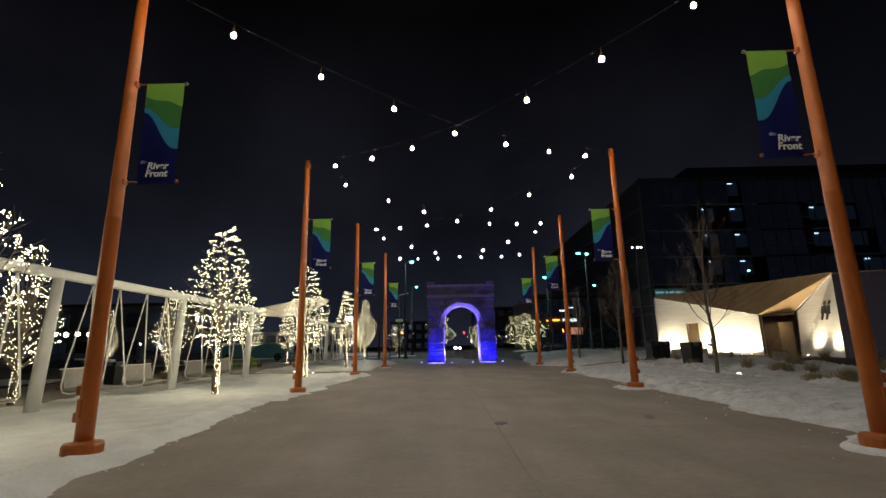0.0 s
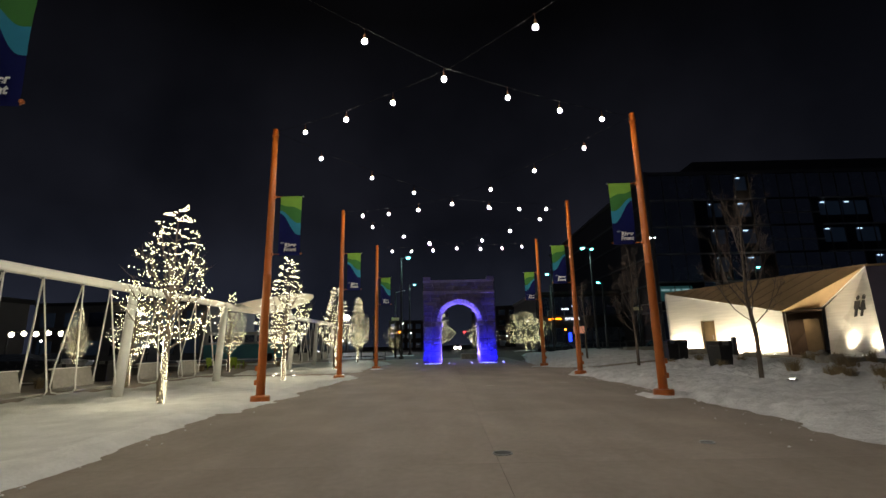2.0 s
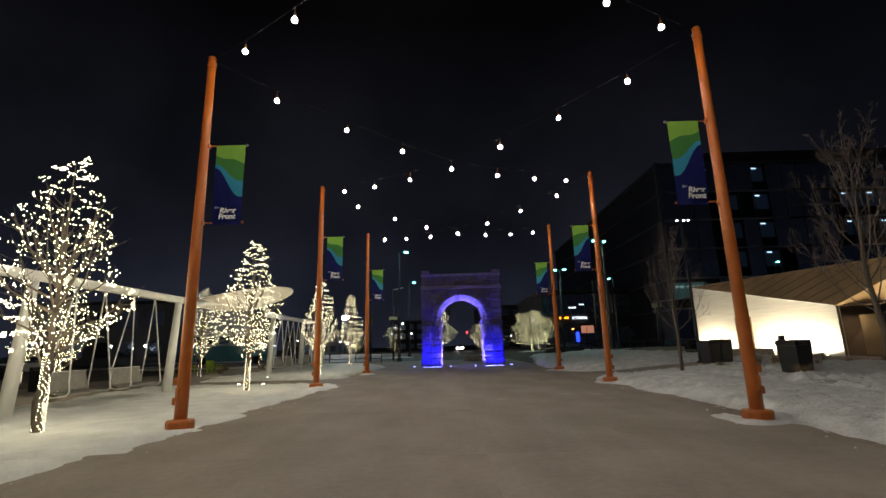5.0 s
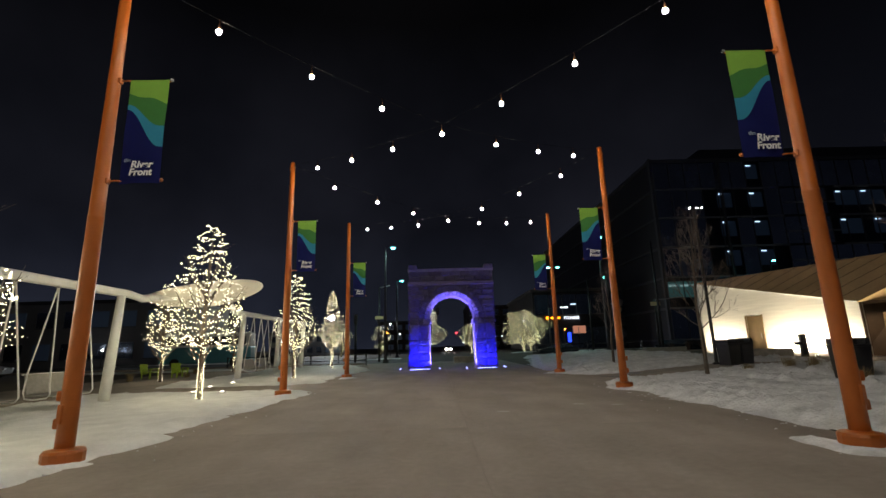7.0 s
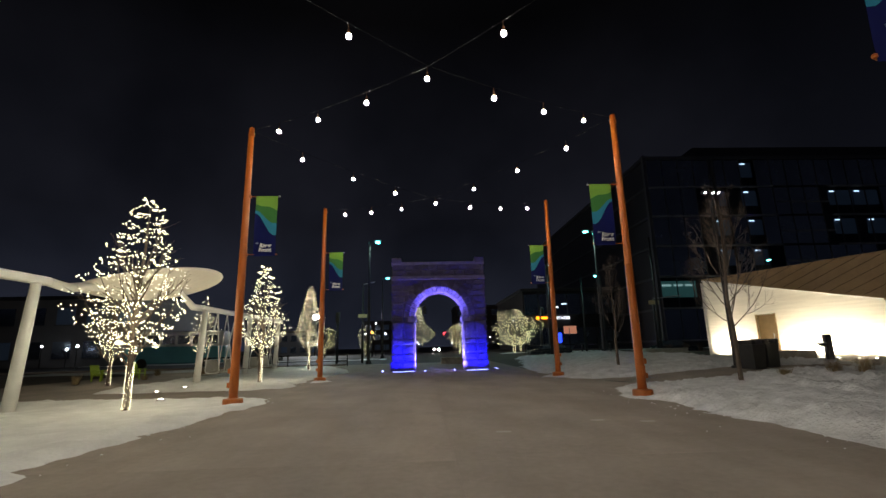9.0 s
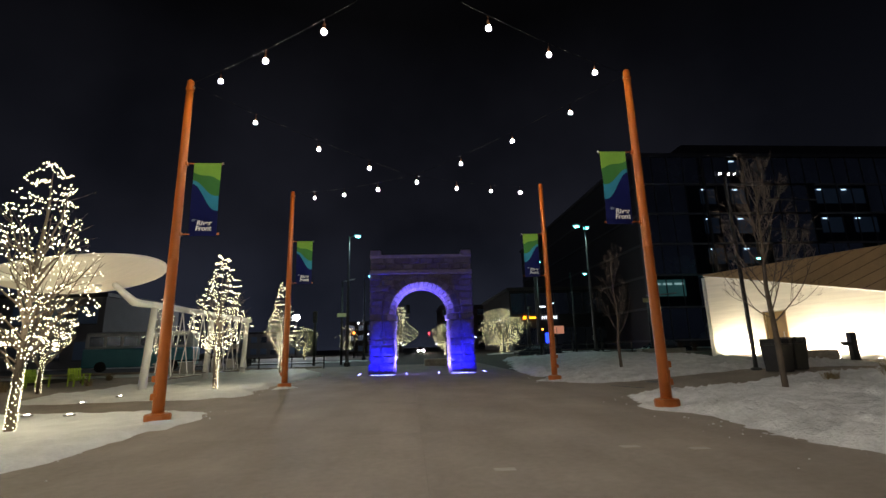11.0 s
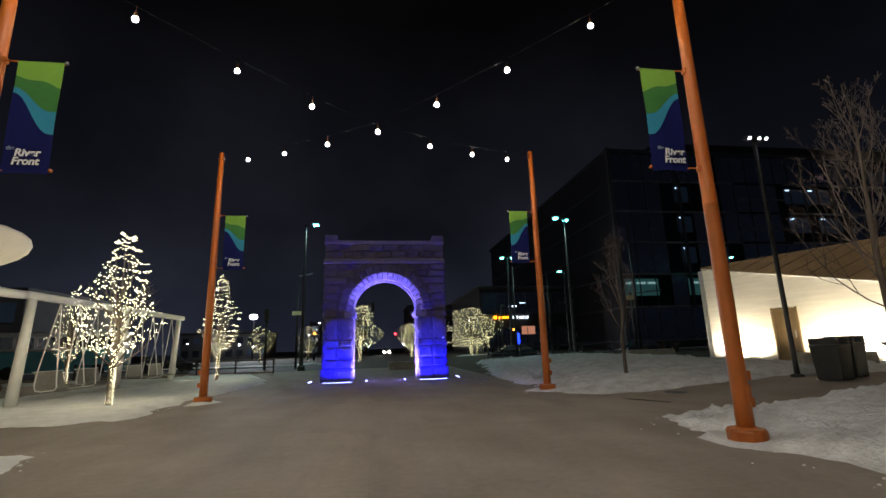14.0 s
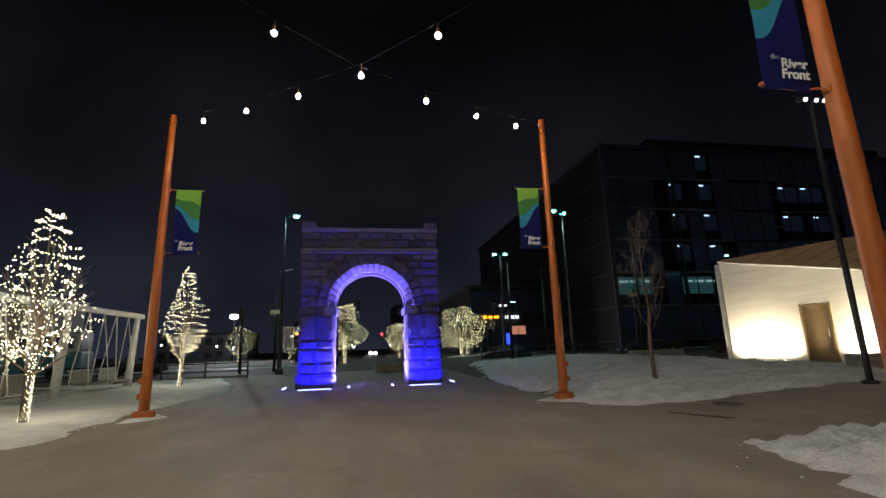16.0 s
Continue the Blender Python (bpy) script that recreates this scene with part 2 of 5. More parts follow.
def box(bm, x0, x1, y0, y1, z0, z1, bevel=0.0, mi=0):
    vs = [bm.verts.new(p) for p in ((x0, y0, z0), (x1, y0, z0), (x1, y1, z0), (x0, y1, z0), (x0, y0, z1), (x1, y0, z1), (x1, y1, z1), (x0, y1, z1))]
    fs = [bm.faces.new([vs[i] for i in q]) for q in ((3, 2, 1, 0), (4, 5, 6, 7), (0, 1, 5, 4), (1, 2, 6, 5), (2, 3, 7, 6), (3, 0, 4, 7))]
    for f in fs:
        f.material_index = mi
    if bevel:
        es = list({ed for f in fs for ed in f.edges})
        bmesh.ops.bevel(bm, geom=es, offset=bevel, segments=2, affect="EDGES", profile=0.5)
    return bm


def boxm(*a, **k):
    return box(bmesh.new(), *a, **k)


def tube(bm, pts, radii, sides=8, caps=True):
    pts = [Vector(p) for p in pts]
    rings = []
    for i, p in enumerate(pts):
        d = (pts[min(i + 1, len(pts) - 1)] - pts[max(i - 1, 0)])
        d = d.normalized() if d.length > 1e-9 else Vector((0, 0, 1))
        a = d.cross(Vector((1, 0, 0)) if abs(d.x) < 0.8 else Vector((0, 1, 0))).normalized()
        b = d.cross(a)
        r = radii[i] if isinstance(radii, (list, tuple)) else radii
        rings.append([bm.verts.new(p + (a * math.cos(2 * math.pi * k / sides) + b * math.sin(2 * math.pi * k / sides)) * r) for k in range(sides)])
    for r0, r1 in zip(rings, rings[1:]):
        for k in range(sides):
            bm.faces.new((r0[k], r0[(k + 1) % sides], r1[(k + 1) % sides], r1[k]))
    if caps:
        bm.faces.new(rings[0][::-1])
        bm.faces.new(rings[-1])
    return bm


def tubem(*a, **k):
    return tube(bmesh.new(), *a, **k)


def lathe(bm, prof, sides=16, at=(0, 0, 0)):
    rings = [[bm.verts.new((at[0] + r * math.cos(2 * math.pi * k / sides), at[1] + r * math.sin(2 * math.pi * k / sides), at[2] + z)) for k in range(sides)] for r, z in prof]
    for r0, r1 in zip(rings, rings[1:]):
        for k in range(sides):
            bm.faces.new((r0[k], r0[(k + 1) % sides], r1[(k + 1) % sides], r1[k]))
    bm.faces.new(rings[0][::-1])
    bm.faces.new(rings[-1])
    return bm


def prism(bm, poly, depth):
    """A polygon in space, thickened along depth (a vector)."""
    d = Vector(depth)
    a = [bm.verts.new(Vector(p)) for p in poly]
    b = [bm.verts.new(Vector(p) + d) for p in poly]
    bm.faces.new(a)
    bm.faces.new(b[::-1])
    for i in range(len(a)):
        j = (i + 1) % len(a)
        bm.faces.new((a[j], a[i], b[i], b[j]))
    bmesh.ops.recalc_face_normals(bm, faces=bm.faces)
    return bm


def octa(verts, faces, p, r):
    i = len(verts)
    x, y, z = p
    verts += [(x + r, y, z), (x - r, y, z), (x, y + r, z), (x, y - r, z), (x, y, z + r * 1.1), (x, y, z - r * 1.1)]
    faces += [(i, i + 2, i + 4), (i + 2, i + 1, i + 4), (i + 1, i + 3, i + 4), (i + 3, i, i + 4), (i + 2, i, i + 5), (i + 1, i + 2, i + 5), (i + 3, i + 1, i + 5), (i, i + 3, i + 5)]


def smooth01(v):
    v = max(0.0, min(1.0, v))
    return v * v * (3 - 2 * v)


def ground_z(x, y):
    """The lawn beyond the snow bank stands higher than the path; the side path climbs to it more gently."""
    gentle = smooth01((y - 24.9) / 1.6) * smooth01((33.0 - y) / 1.6)
    bank = 0.33 * smooth01((x - 6.2) / 2.9) + 0.11 * smooth01((x - 9.0) / 5.0)
    ramp = 0.44 * smooth01((x - 7.6) / 6.5)
    return (bank + (ramp - bank) * gentle) * smooth01((y + 12) / 20)


# ---- ground ----
def make_grid(x0, x1, y0, y1, nx, ny, zf):
    bm = bmesh.new()
    vs = [[bm.verts.new((x, y, zf(x, y))) for x in np.linspace(x0, x1, nx)] for y in np.linspace(y0, y1, ny)]
    for j in range(ny - 1):
        for i in range(nx - 1):
            bm.faces.new((vs[j][i], vs[j][i + 1], vs[j + 1][i + 1], vs[j + 1][i]))
    return bm


def ground():
    bm = bmesh.new()
    xs = [-900, -300, -100, -50] + list(np.linspace(-30, 5, 18)) + list(np.linspace(5.5, 16, 43)) + [20, 30, 45, 80, 300, 900]
    ys = [-900, -200, -60] + list(np.linspace(-30, 60, 226)) + [90, 150, 400, 1200]
    vs = [[bm.verts.new((x, y, ground_z(x, y) - 0.03)) for x in xs] for y in ys]
    for j in range(len(ys) - 1):
        for i in range(len(xs) - 1):
            bm.faces.new((vs[j][i], vs[j][i + 1], vs[j + 1][i + 1], vs[j + 1][i]))
    tagged(obj("ground", bm, M_EARTH, smooth=True), "dark brown frozen winter ground with sparse dirt", "ground", kind="structure")


ground()


POLES_L = [(-5.6, -1.9), (-5.45, 7.25), (-5.03, 16.1), (-4.84, 25.12), (-4.36, 33.75)]
POLES_R = [(6.3, -1.6), (5.98, 6.66), (6.22, 15.55), (6.50, 24.34), (6.63, 32.85)]


def edge_left(y):
    return -4.75 + 0.35 * math.sin(y * 0.33) + (0.35 if 14 < y < 18 or 24 < y < 26.5 else 0) - 0.25 * max(0, y - 42)


def edge_right(y):
    return 6.72 + 0.22 * math.sin(y * 0.4 + 1) + 0.1 * math.sin(y * 1.7) + 0.12 * max(0, y - 36)


def snow_cover(x, y):
    """How far (in metres, positive inside) a place lies within the snow, which also lies round the foot of each pole."""
    c = snow_lie(x, y)
    for px, py in (POLES_L if x < 1 else POLES_R):
        reach = (0.42 if x < 1 else 0.45) + 0.45 * noise.noise(Vector((x * 1.5, y * 1.5, 6)))
        c = max(c, reach - math.hypot(x - px, (y - py) * 0.8))
    return c


def snow_lie(x, y):
    n = noise.noise(Vector((x * 0.9, y * 0.9, 0))) * 0.35 + noise.noise(Vector((x * 3.1, y * 3.1, 4))) * 0.16
    if x < 1:
        d = edge_left(y) - x
        near, far = 26.7 - 0.10 * (x + 5), 30.25 - 0.03 * (x + 5)
        strip = max(near - y, y - far)
        d = min(d, strip * 0.9, x + 12.6 + 1.5 * noise.noise(Vector((x * 0.3, y * 0.3, 9))), 52 - y)
        for cy in (14.2, 16.4, 20.4, 22.6, 37.4, 39.6, 44.6, 46.8):
            d = min(d, math.hypot((x + 10.45) / 1.15, (y - cy) / 0.75) - 0.62)
        return d + n * 0.8
    d = x - edge_right(y)
    near = 26.7 + 0.02 * (x - 7)
    far = 31.2 - 0.22 * (x - 7.7)
    strip = max(near - y, y - far)
    d = min(d, strip)
    if y < 27:
        d = min(d, 14.5 - x + 3.0 * noise.noise(Vector((x * 0.35, y * 0.35, 2))))
    else:
        d = min(d, 17.2 - x if y < 41 else 26 - x, 52 - y)
    if x > 9.3 and y < 25.5:
        hole = noise.noise(Vector((x * 0.55, y * 0.55, 12))) + 0.5 * noise.noise(Vector((x * 1.6, y * 1.6, 5)))
        d = min(d, (0.42 - hole) * 1.6)
    return d + n * 0.9


def snow_field(name, label, x0, x1, y0, y1, step, heap, material):
    bm = bmesh.new()
    nx, ny = int((x1 - x0) / step), int((y1 - y0) / step)
    vs, inside = [], []
    for j in range(ny + 1):
        row, ins = [], []
        for i in range(nx + 1):
            x, y = x0 + i * step, y0 + j * step
            c = snow_cover(x, y)
            rough = 0.5 + 0.5 * noise.noise(Vector((x * 1.7, y * 1.7, 7)))
            chop = abs(noise.noise(Vector((x * 3.6, y * 3.6, 1)))) + 0.7 * abs(noise.noise(Vector((x * 7.5, y * 7.5, 3))))
            band = math.exp(-((c - 0.55) / 0.5) ** 2)
            z = -0.05 + 0.08 * smooth01(c / 0.35 + 0.4) + heap * band * (0.25 + 0.75 * rough) * (0.5 + chop) + 0.03 * rough + (0.06 if x > 0 else 0.022) * chop * smooth01(c)
            if x > 7 and y > 30:
                z += 0.35 * smooth01((c - 0.5) / 3.5) * smooth01((34 + 8 - abs(y - 38)) / 6) * (0.6 + 0.4 * rough) * (1 if x < 15 else 0.5)
            foot = min(math.hypot(x - px, y - py) for px, py in (POLES_L if x < 1 else POLES_R))
            z = min(z, 0.03 + 0.25 * max(0, foot - 0.28))
            row.append(bm.verts.new((x, y, ground_z(x, y) + z)))
            ins.append(c > -0.45)
        vs.append(row)
        inside.append(ins)
    for j in range(ny):
        for i in range(nx):
            if inside[j][i] or inside[j + 1][i + 1] or inside[j][i + 1] or inside[j + 1][i]:
                bm.faces.new((vs[j][i], vs[j][i + 1], vs[j + 1][i + 1], vs[j + 1][i]))
    for v in [v for v in bm.verts if not v.link_faces]:
        bm.verts.remove(v)
    tagged(obj(name, bm, material, smooth=True), label, "snow", kind="stuff")


snow_field("snow", "thin trampled white snow lying on the lawn beside the path", -14.5, -2.6, -6, 53, 0.13, 0.10, M_SNOW)
snow_field("snow", "lumpy white snow shovelled up along the path edge", 4.9, 18, -2, 53, 0.09, 0.19, M_DIRTYSNOW)

# ---- tapered lamp-string poles with banners ----
POLE_TOP = 8.42


def banner_cloth():
    """Hanging cloth, 0.66 wide and 1.88 high, hem at x = 0 (pole side), with three wave-shaped colour bands."""
    bm = bmesh.new()
    W, H, n = 0.66, 1.88, 14
    def waves(u):
        s = smooth01(u)
        return [0, 0.13 + 0.10 * s + 0.02 * math.sin(u * 7), 0.24 + 0.22 * smooth01(u * 1.15) , 0.29 + 0.37 * smooth01(u * 1.1), 1.0]
    cols = []
    for i in range(n + 1):
        u = i / n
        rows = []
        w = waves(u)
        for k in range(4):
            m = 3 if k < 3 else 7
            for q in range(m):
                rows.append(w[k] + (w[k + 1] - w[k]) * q / m)
        rows.append(1.0)
        cols.append([bm.verts.new((u * W, 0.02 * math.sin(u * 5 + v * 2) * v + 0.008 * math.sin(v * 9), -v * H)) for v in rows])
    for a, b in zip(cols, cols[1:]):
        for r in range(len(a) - 1):
            f = bm.faces.new((a[r], a[r + 1], b[r + 1], b[r]))
            f.material_index = min(r // 3, 3)
    return bm


def lettering(text, size, at, material, parent, bold=0.005):
    c = bpy.data.curves.new("lettering", "FONT")
    c.body, c.size, c.offset, c.extrude, c.shear = text, size, bold, 0.002, 0.12
    c.materials.append(material)
    ob = new("lettering", c)
    ob.parent = parent
    ob.matrix_local = pose(*at, 90, 0, 0)
    return ob


def light_pole(at, side):
    x, y = at
    root = thing("light_pole", pose(x, y, ground_z(x, y)), "tall orange painted steel pole carrying a banner and bulb strings", "pole", "orange poles along the path")
    part("mast", lathe(bmesh.new(), [(0.124, 0.0), (0.122, 0.6), (0.119, 1.5), (0.112, 3.65), (0.115, 3.66), (0.115, 3.69), (0.109, 3.70), (0.096, 6.2), (0.084, POLE_TOP - 0.03), (0.06, POLE_TOP)], 20), M_ORANGE, root, smooth=True)
    part("base_cover", lathe(bmesh.new(), [(0.265, -0.06), (0.27, 0.15), (0.25, 0.185), (0.16, 0.195), (0.135, 0.21)], 16), M_ORANGE, root, "orange flanged base cover")
    part("hand_hole_cover", boxm(-0.045, 0.045, -0.145, -0.11, 0.55, 0.82, bevel=0.008), M_ORANGE, root).matrix_local = pose(0, 0, 0, 0, 0, 20 * side)
    for z in (0.47, 0.86):
        part("outlet_box", boxm(side * 0.145 - 0.05, side * 0.145 + 0.05, -0.05, 0.05, z, z + 0.15, bevel=0.025), M_ORANGE, root, "rounded orange outlet box")
    part("collar", lathe(bmesh.new(), [(0.095, 8.12), (0.1, 8.13), (0.1, 8.20), (0.092, 8.21)], 16), M_ORANGE, root)
    part("eye_hook", tubem([(0.1 * -side, 0.03 * math.cos(a), 8.22 + 0.03 * math.sin(a)) for a in np.linspace(0, 6.2, 9)], 0.008, 5), M_STEEL, root)
    s = -side
    for z in (6.12, 4.30):
        part("banner_arm", tubem([(0.09 * s, 0, z), (0.26 * s, 0.0, z), (0.32 * s, 0.035, z - 0.004), (0.92 * s, 0.04, z - 0.006), (0.97 * s, 0.02, z)], 0.014, 8), M_ORANGE, root)
        part("arm_bracket", boxm(0.075 * s - 0.055, 0.075 * s + 0.055, -0.045, 0.045, z - 0.05, z + 0.05, bevel=0.015), M_ORANGE, root)
        part("arm_finial", lathe(bmesh.new(), [(0.01, -0.03), (0.028, -0.015), (0.028, 0.015), (0.01, 0.03)], 10, (0.98 * s, 0, z)), M_STEEL if z > 5 else M_ORANGE, root)
    bm = banner_cloth()
    if s < 0:
        bmesh.ops.scale(bm, vec=(-1, 1, 1), verts=bm.verts)
        bmesh.ops.reverse_faces(bm, faces=bm.faces)
    b = part("banner", bm, [M_LIME, M_GREEN, M_TEAL, M_NAVY], root, "cloth banner with green, teal and navy waves")
    b.matrix_local = pose(0.28 * s, 0, 6.13)
    x0 = 0.14 if s > 0 else -0.50
    lettering("the", 0.085, (x0 - 0.06, -0.045, -1.52), M_LETTERG, b, 0.003)
    lettering("River", 0.165, (x0 + 0.06, -0.045, -1.62), M_LETTER, b)
    lettering("Front", 0.165, (x0 + 0.04, -0.045, -1.755), M_LETTER, b)


for p in POLES_L:
    light_pole(p, -1)
for p in POLES_R:
    light_pole(p, 1)


# ---- bulb strings ----
def bulb_meshes():
    g = lathe(bmesh.new(), [(0.012, -0.050), (0.030, -0.042), (0.045, -0.024), (0.051, 0.0), (0.046, 0.022), (0.034, 0.039), (0.026, 0.045)], 14)
    s = lathe(bmesh.new(), [(0.024, 0.044), (0.028, 0.05), (0.028, 0.13), (0.018, 0.16), (0.008, 0.17), (0.008, 0.28)], 10)
    return g, s


BULB_U = [0.109, 0.238, 0.369, 0.5, 0.631, 0.762, 0.891]
bulb_proto = None


def bulb_at(p):
    global bulb_proto
    m = pose(*p)
    if bulb_proto is None:
        r = thing("hanging_bulb", m, "glowing warm white globe bulb hanging in a brown socket", "bulb", "bulbs on the strings")
        g, s = bulb_meshes()
        part("globe", g, M_BULB, r, "glowing globe", smooth=True)
        part("socket", s, M_SOCKET, r, "brown socket", smooth=True)
        bulb_proto = r
    else:
        copy_thing(bulb_proto, m)


def string(a, b, center, shift=0.0):
    us = BULB_U if center else [u + shift for u in (0.098, 0.224, 0.353, 0.485, 0.62, 0.745, 0.88)]
    # the two strings of a bay are tied where they cross, which pulls them towards straight lines
    z = lambda u: 8.05 - (0.95 if center else 1.0) * (2 * u * (1 - u) + 0.5 - abs(u - 0.5))
    spot = lambda u, dz: (a[0] + (b[0] - a[0]) * u, a[1] + (b[1] - a[1]) * u, z(u) + dz)
    steps = sorted([i / 28 for i in range(29)] + us)
    t = obj("string_cable", tubem([spot(u, 0.275) for u in steps], 0.0045, 5), M_CABLE)
    tagged(t, "thin black cable of a bulb string sagging between poles", "cable", "cables of the bulb strings")
    for u in us:
        if center or abs(u - 0.485 - shift) > 0.01:
            bulb_at(spot(u, 0))


for i in range(4):
    if i == 1:
        string(POLES_L[i], POLES_R[i + 1], True)
        string(POLES_R[i], POLES_L[i + 1], False)
    else:
        string(POLES_L[i + 1], POLES_R[i], True)
        string(POLES_R[i + 1], POLES_L[i], False, 0.012 if i == 2 else 0.0)

# ---- stone arch ----
AX, AY = 1.47, 40.2
arch = thing("stone_arch", pose(AX, AY, 0.0), "weathered sandstone gateway arch washed with blue light", "arch")


def stone(w, d, h, name, parent, m, material, rough=0.05):
    """A rock-faced block, w wide, d deep, h high, its face to -y, centred on x and resting on z = 0."""
    bm = bmesh.new()
    r = lambda a: random.uniform(-a, a)
    j = 0.012
    back = [bm.verts.new(p) for p in ((-w / 2 + j, d, j), (w / 2 - j, d, j), (w / 2 - j, d, h - j), (-w / 2 + j, d, h - j))]
    rim = [bm.verts.new(p) for p in ((-w / 2 + j, 0, j), (w / 2 - j, 0, j), (w / 2 - j, 0, h - j), (-w / 2 + j, 0, h - j))]
    k = min(w, h) * 0.22
    face = [bm.verts.new((x + r(0.02), -rough * random.uniform(0.5, 1.5), z + r(0.02))) for x, z in ((-w / 2 + k, k), (0, k * 0.9), (w / 2 - k, k), (w / 2 - k, h - k), (0, h - k * 0.9), (-w / 2 + k, h - k))]
    a, b, c, dd, ee, f = face
    bm.faces.new((a, b, ee, f)); bm.faces.new((b, c, dd, ee))
    bm.faces.new((rim[0], rim[1], c, b, a)); bm.faces.new((rim[1], rim[2], dd, c))
    bm.faces.new((rim[2], rim[3], f, ee, dd)); bm.faces.new((rim[3], rim[0], a, f))
    for i in range(4):
        n = (i + 1) % 4
        bm.faces.new((rim[n], rim[i], back[i], back[n]))
    bm.faces.new(back[::-1])
    bmesh.ops.recalc_face_normals(bm, faces=bm.faces)
    ob = part(name, bm, material, parent)
    ob.matrix_local = m
    return ob


def build_arch():
    hw, dep, r, spring = 2.92, 1.55, 1.52, 3.33
    # solid core with the opening cut through it
    bm = bmesh.new()
    poly = [(-hw + 0.1, 0), (-r - 0.06, 0), (-r - 0.06, spring)]
    poly += [(-(r + 0.06) * math.cos(a), spring + (r + 0.06) * math.sin(a)) for a in np.linspace(0, math.pi, 21)[1:-1]]
    poly += [(r + 0.06, spring), (r + 0.06, 0), (hw - 0.1, 0), (hw - 0.1, 6.7), (-hw + 0.1, 6.7)]
    prism(bm, [(x, 0.10, z) for x, z in poly], (0, dep - 0.2, 0))
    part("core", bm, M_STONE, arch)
    # courses of the piers and spandrels, on the front and the back
    courses = [0.0, 0.62, 1.05, 1.62, 1.95, 2.42, 2.98, 3.33, 3.8, 4.15, 4.62, 4.95, 5.3, 5.62]
    ro = r + 0.72
    for facing in (0, 1):
        turn = pose(0, 0, 0) if not facing else pose(0, dep, 0, 0, 0, 180)
        for z0, z1 in zip(courses, courses[1:]):
            zc = (z0 + z1) / 2
            if z1 <= spring:
                inner = r
            else:
                inner = math.sqrt(max(0, ro ** 2 - (max(z0, spring) - spring) ** 2)) if z0 - spring < ro else 0
            for s in (-1, 1):
                x0, x1 = inner + 0.01, hw + (0.10 if z0 == 0 else 0)
                span = x1 - x0
                if span < 0.15:
                    continue
                n = max(1, round(span / 0.72))
                cuts = [x0 + span * i / n + (random.uniform(-0.13, 0.13) if 0 < i < n else 0) for i in range(n + 1)]
                for a, b in zip(cuts, cuts[1:]):
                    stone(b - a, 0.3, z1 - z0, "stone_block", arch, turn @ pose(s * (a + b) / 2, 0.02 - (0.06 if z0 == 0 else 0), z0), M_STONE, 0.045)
        # arch rings: a dressed inner roll and rough tapered stones round it
        for n, ra, rb, y0, y1, material, cut in ((21, r, r + 0.17, 0.16, 0.02, M_CARVED, 0.012), (21, r + 0.175, r + 0.33, 0.0, -0.10, M_CARVED, 0.03), (17, r + 0.34, ro, -0.05, -0.05, M_STONE, 0.03)):
            for i in range(n):
                a0, a1 = math.pi * i / n, math.pi * (i + 1) / n
                bm = bmesh.new()
                g, proud = 0.008, random.uniform(0, 0.03)
                pts = [(rr * math.cos(a), yy - proud, spring + rr * math.sin(a)) for rr, a, yy in ((ra, a0 + g, y0), (rb, a0 + g * 0.7, y1), (rb, a1 - g * 0.7, y1), (ra, a1 - g, y0))]
                prism(bm, pts, (0, 0.5, 0))
                bmesh.ops.bevel(bm, geom=bm.edges[:], offset=cut, segments=1, affect="EDGES")
                part("voussoir", bm, material, arch).matrix_local = turn
        # pairs of rounded stones with a narrow pointed slot between them
        for s in (-1, 1):
            for q in (-1, 1):
                bm = bmesh.new()
                prism(bm, [(s * 2.22 + q * x, -0.13, z) for x, z in ((0.17, 1.98), (0.52, 1.98), (0.58, 2.3), (0.52, 2.75), (0.3, 2.96), (0.05, 2.96), (0.08, 2.5))], (0, 0.15, 0))
                bmesh.ops.bevel(bm, geom=bm.edges[:], offset=0.035, segments=2, affect="EDGES")
                part("carved_stone", bm, M_STONE, arch).matrix_local = turn
    # stones of the reveals
    for s in (-1, 1):
        for z0, z1 in zip(courses[:7], courses[1:8]):
            stone(dep - 0.6, 0.1, z1 - z0, "reveal_stone", arch, pose(s * r, dep / 2, z0, 0, 0, 90 if s < 0 else -90) @ pose(0, -0.015, 0), M_CARVED, 0.03)
        stone(dep + 0.1, 0.5, 0.35, "impost", arch, pose(s * (r - 0.07), dep / 2, spring - 0.35, 0, 0, 90 if s < 0 else -90), M_CARVED, 0.04)
        for z0, z1 in zip(courses, courses[1:]):
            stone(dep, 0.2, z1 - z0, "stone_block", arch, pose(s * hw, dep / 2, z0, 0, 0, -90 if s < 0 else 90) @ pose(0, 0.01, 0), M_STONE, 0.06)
    # cornice, parapet and corner blocks
    part("cornice", boxm(-hw - 0.07, hw + 0.07, -0.08, dep + 0.08, 5.63, 5.76, bevel=0.04), M_CARVED, arch)
    part("cornice", boxm(-hw - 0.04, hw + 0.04, -0.05, dep + 0.05, 5.765, 5.88, bevel=0.03), M_CARVED, arch)
    for facing in (0, 1):
        turn = pose(0, 0, 0) if not facing else pose(0, dep, 0, 0, 0, 180)
        for row, z in enumerate((5.89, 6.24)):
            x = -hw
            while x < hw - 0.05:
                w = min(random.uniform(0.55, 0.95), hw - x)
                stone(w, 0.3, 0.36, "parapet_stone", arch, turn @ pose(x + w / 2, 0.0, z), M_STONE, 0.05)
                x += w
    part("coping", boxm(-hw - 0.04, hw + 0.04, -0.06, dep + 0.06, 6.59, 6.78, bevel=0.03), M_CARVED, arch)
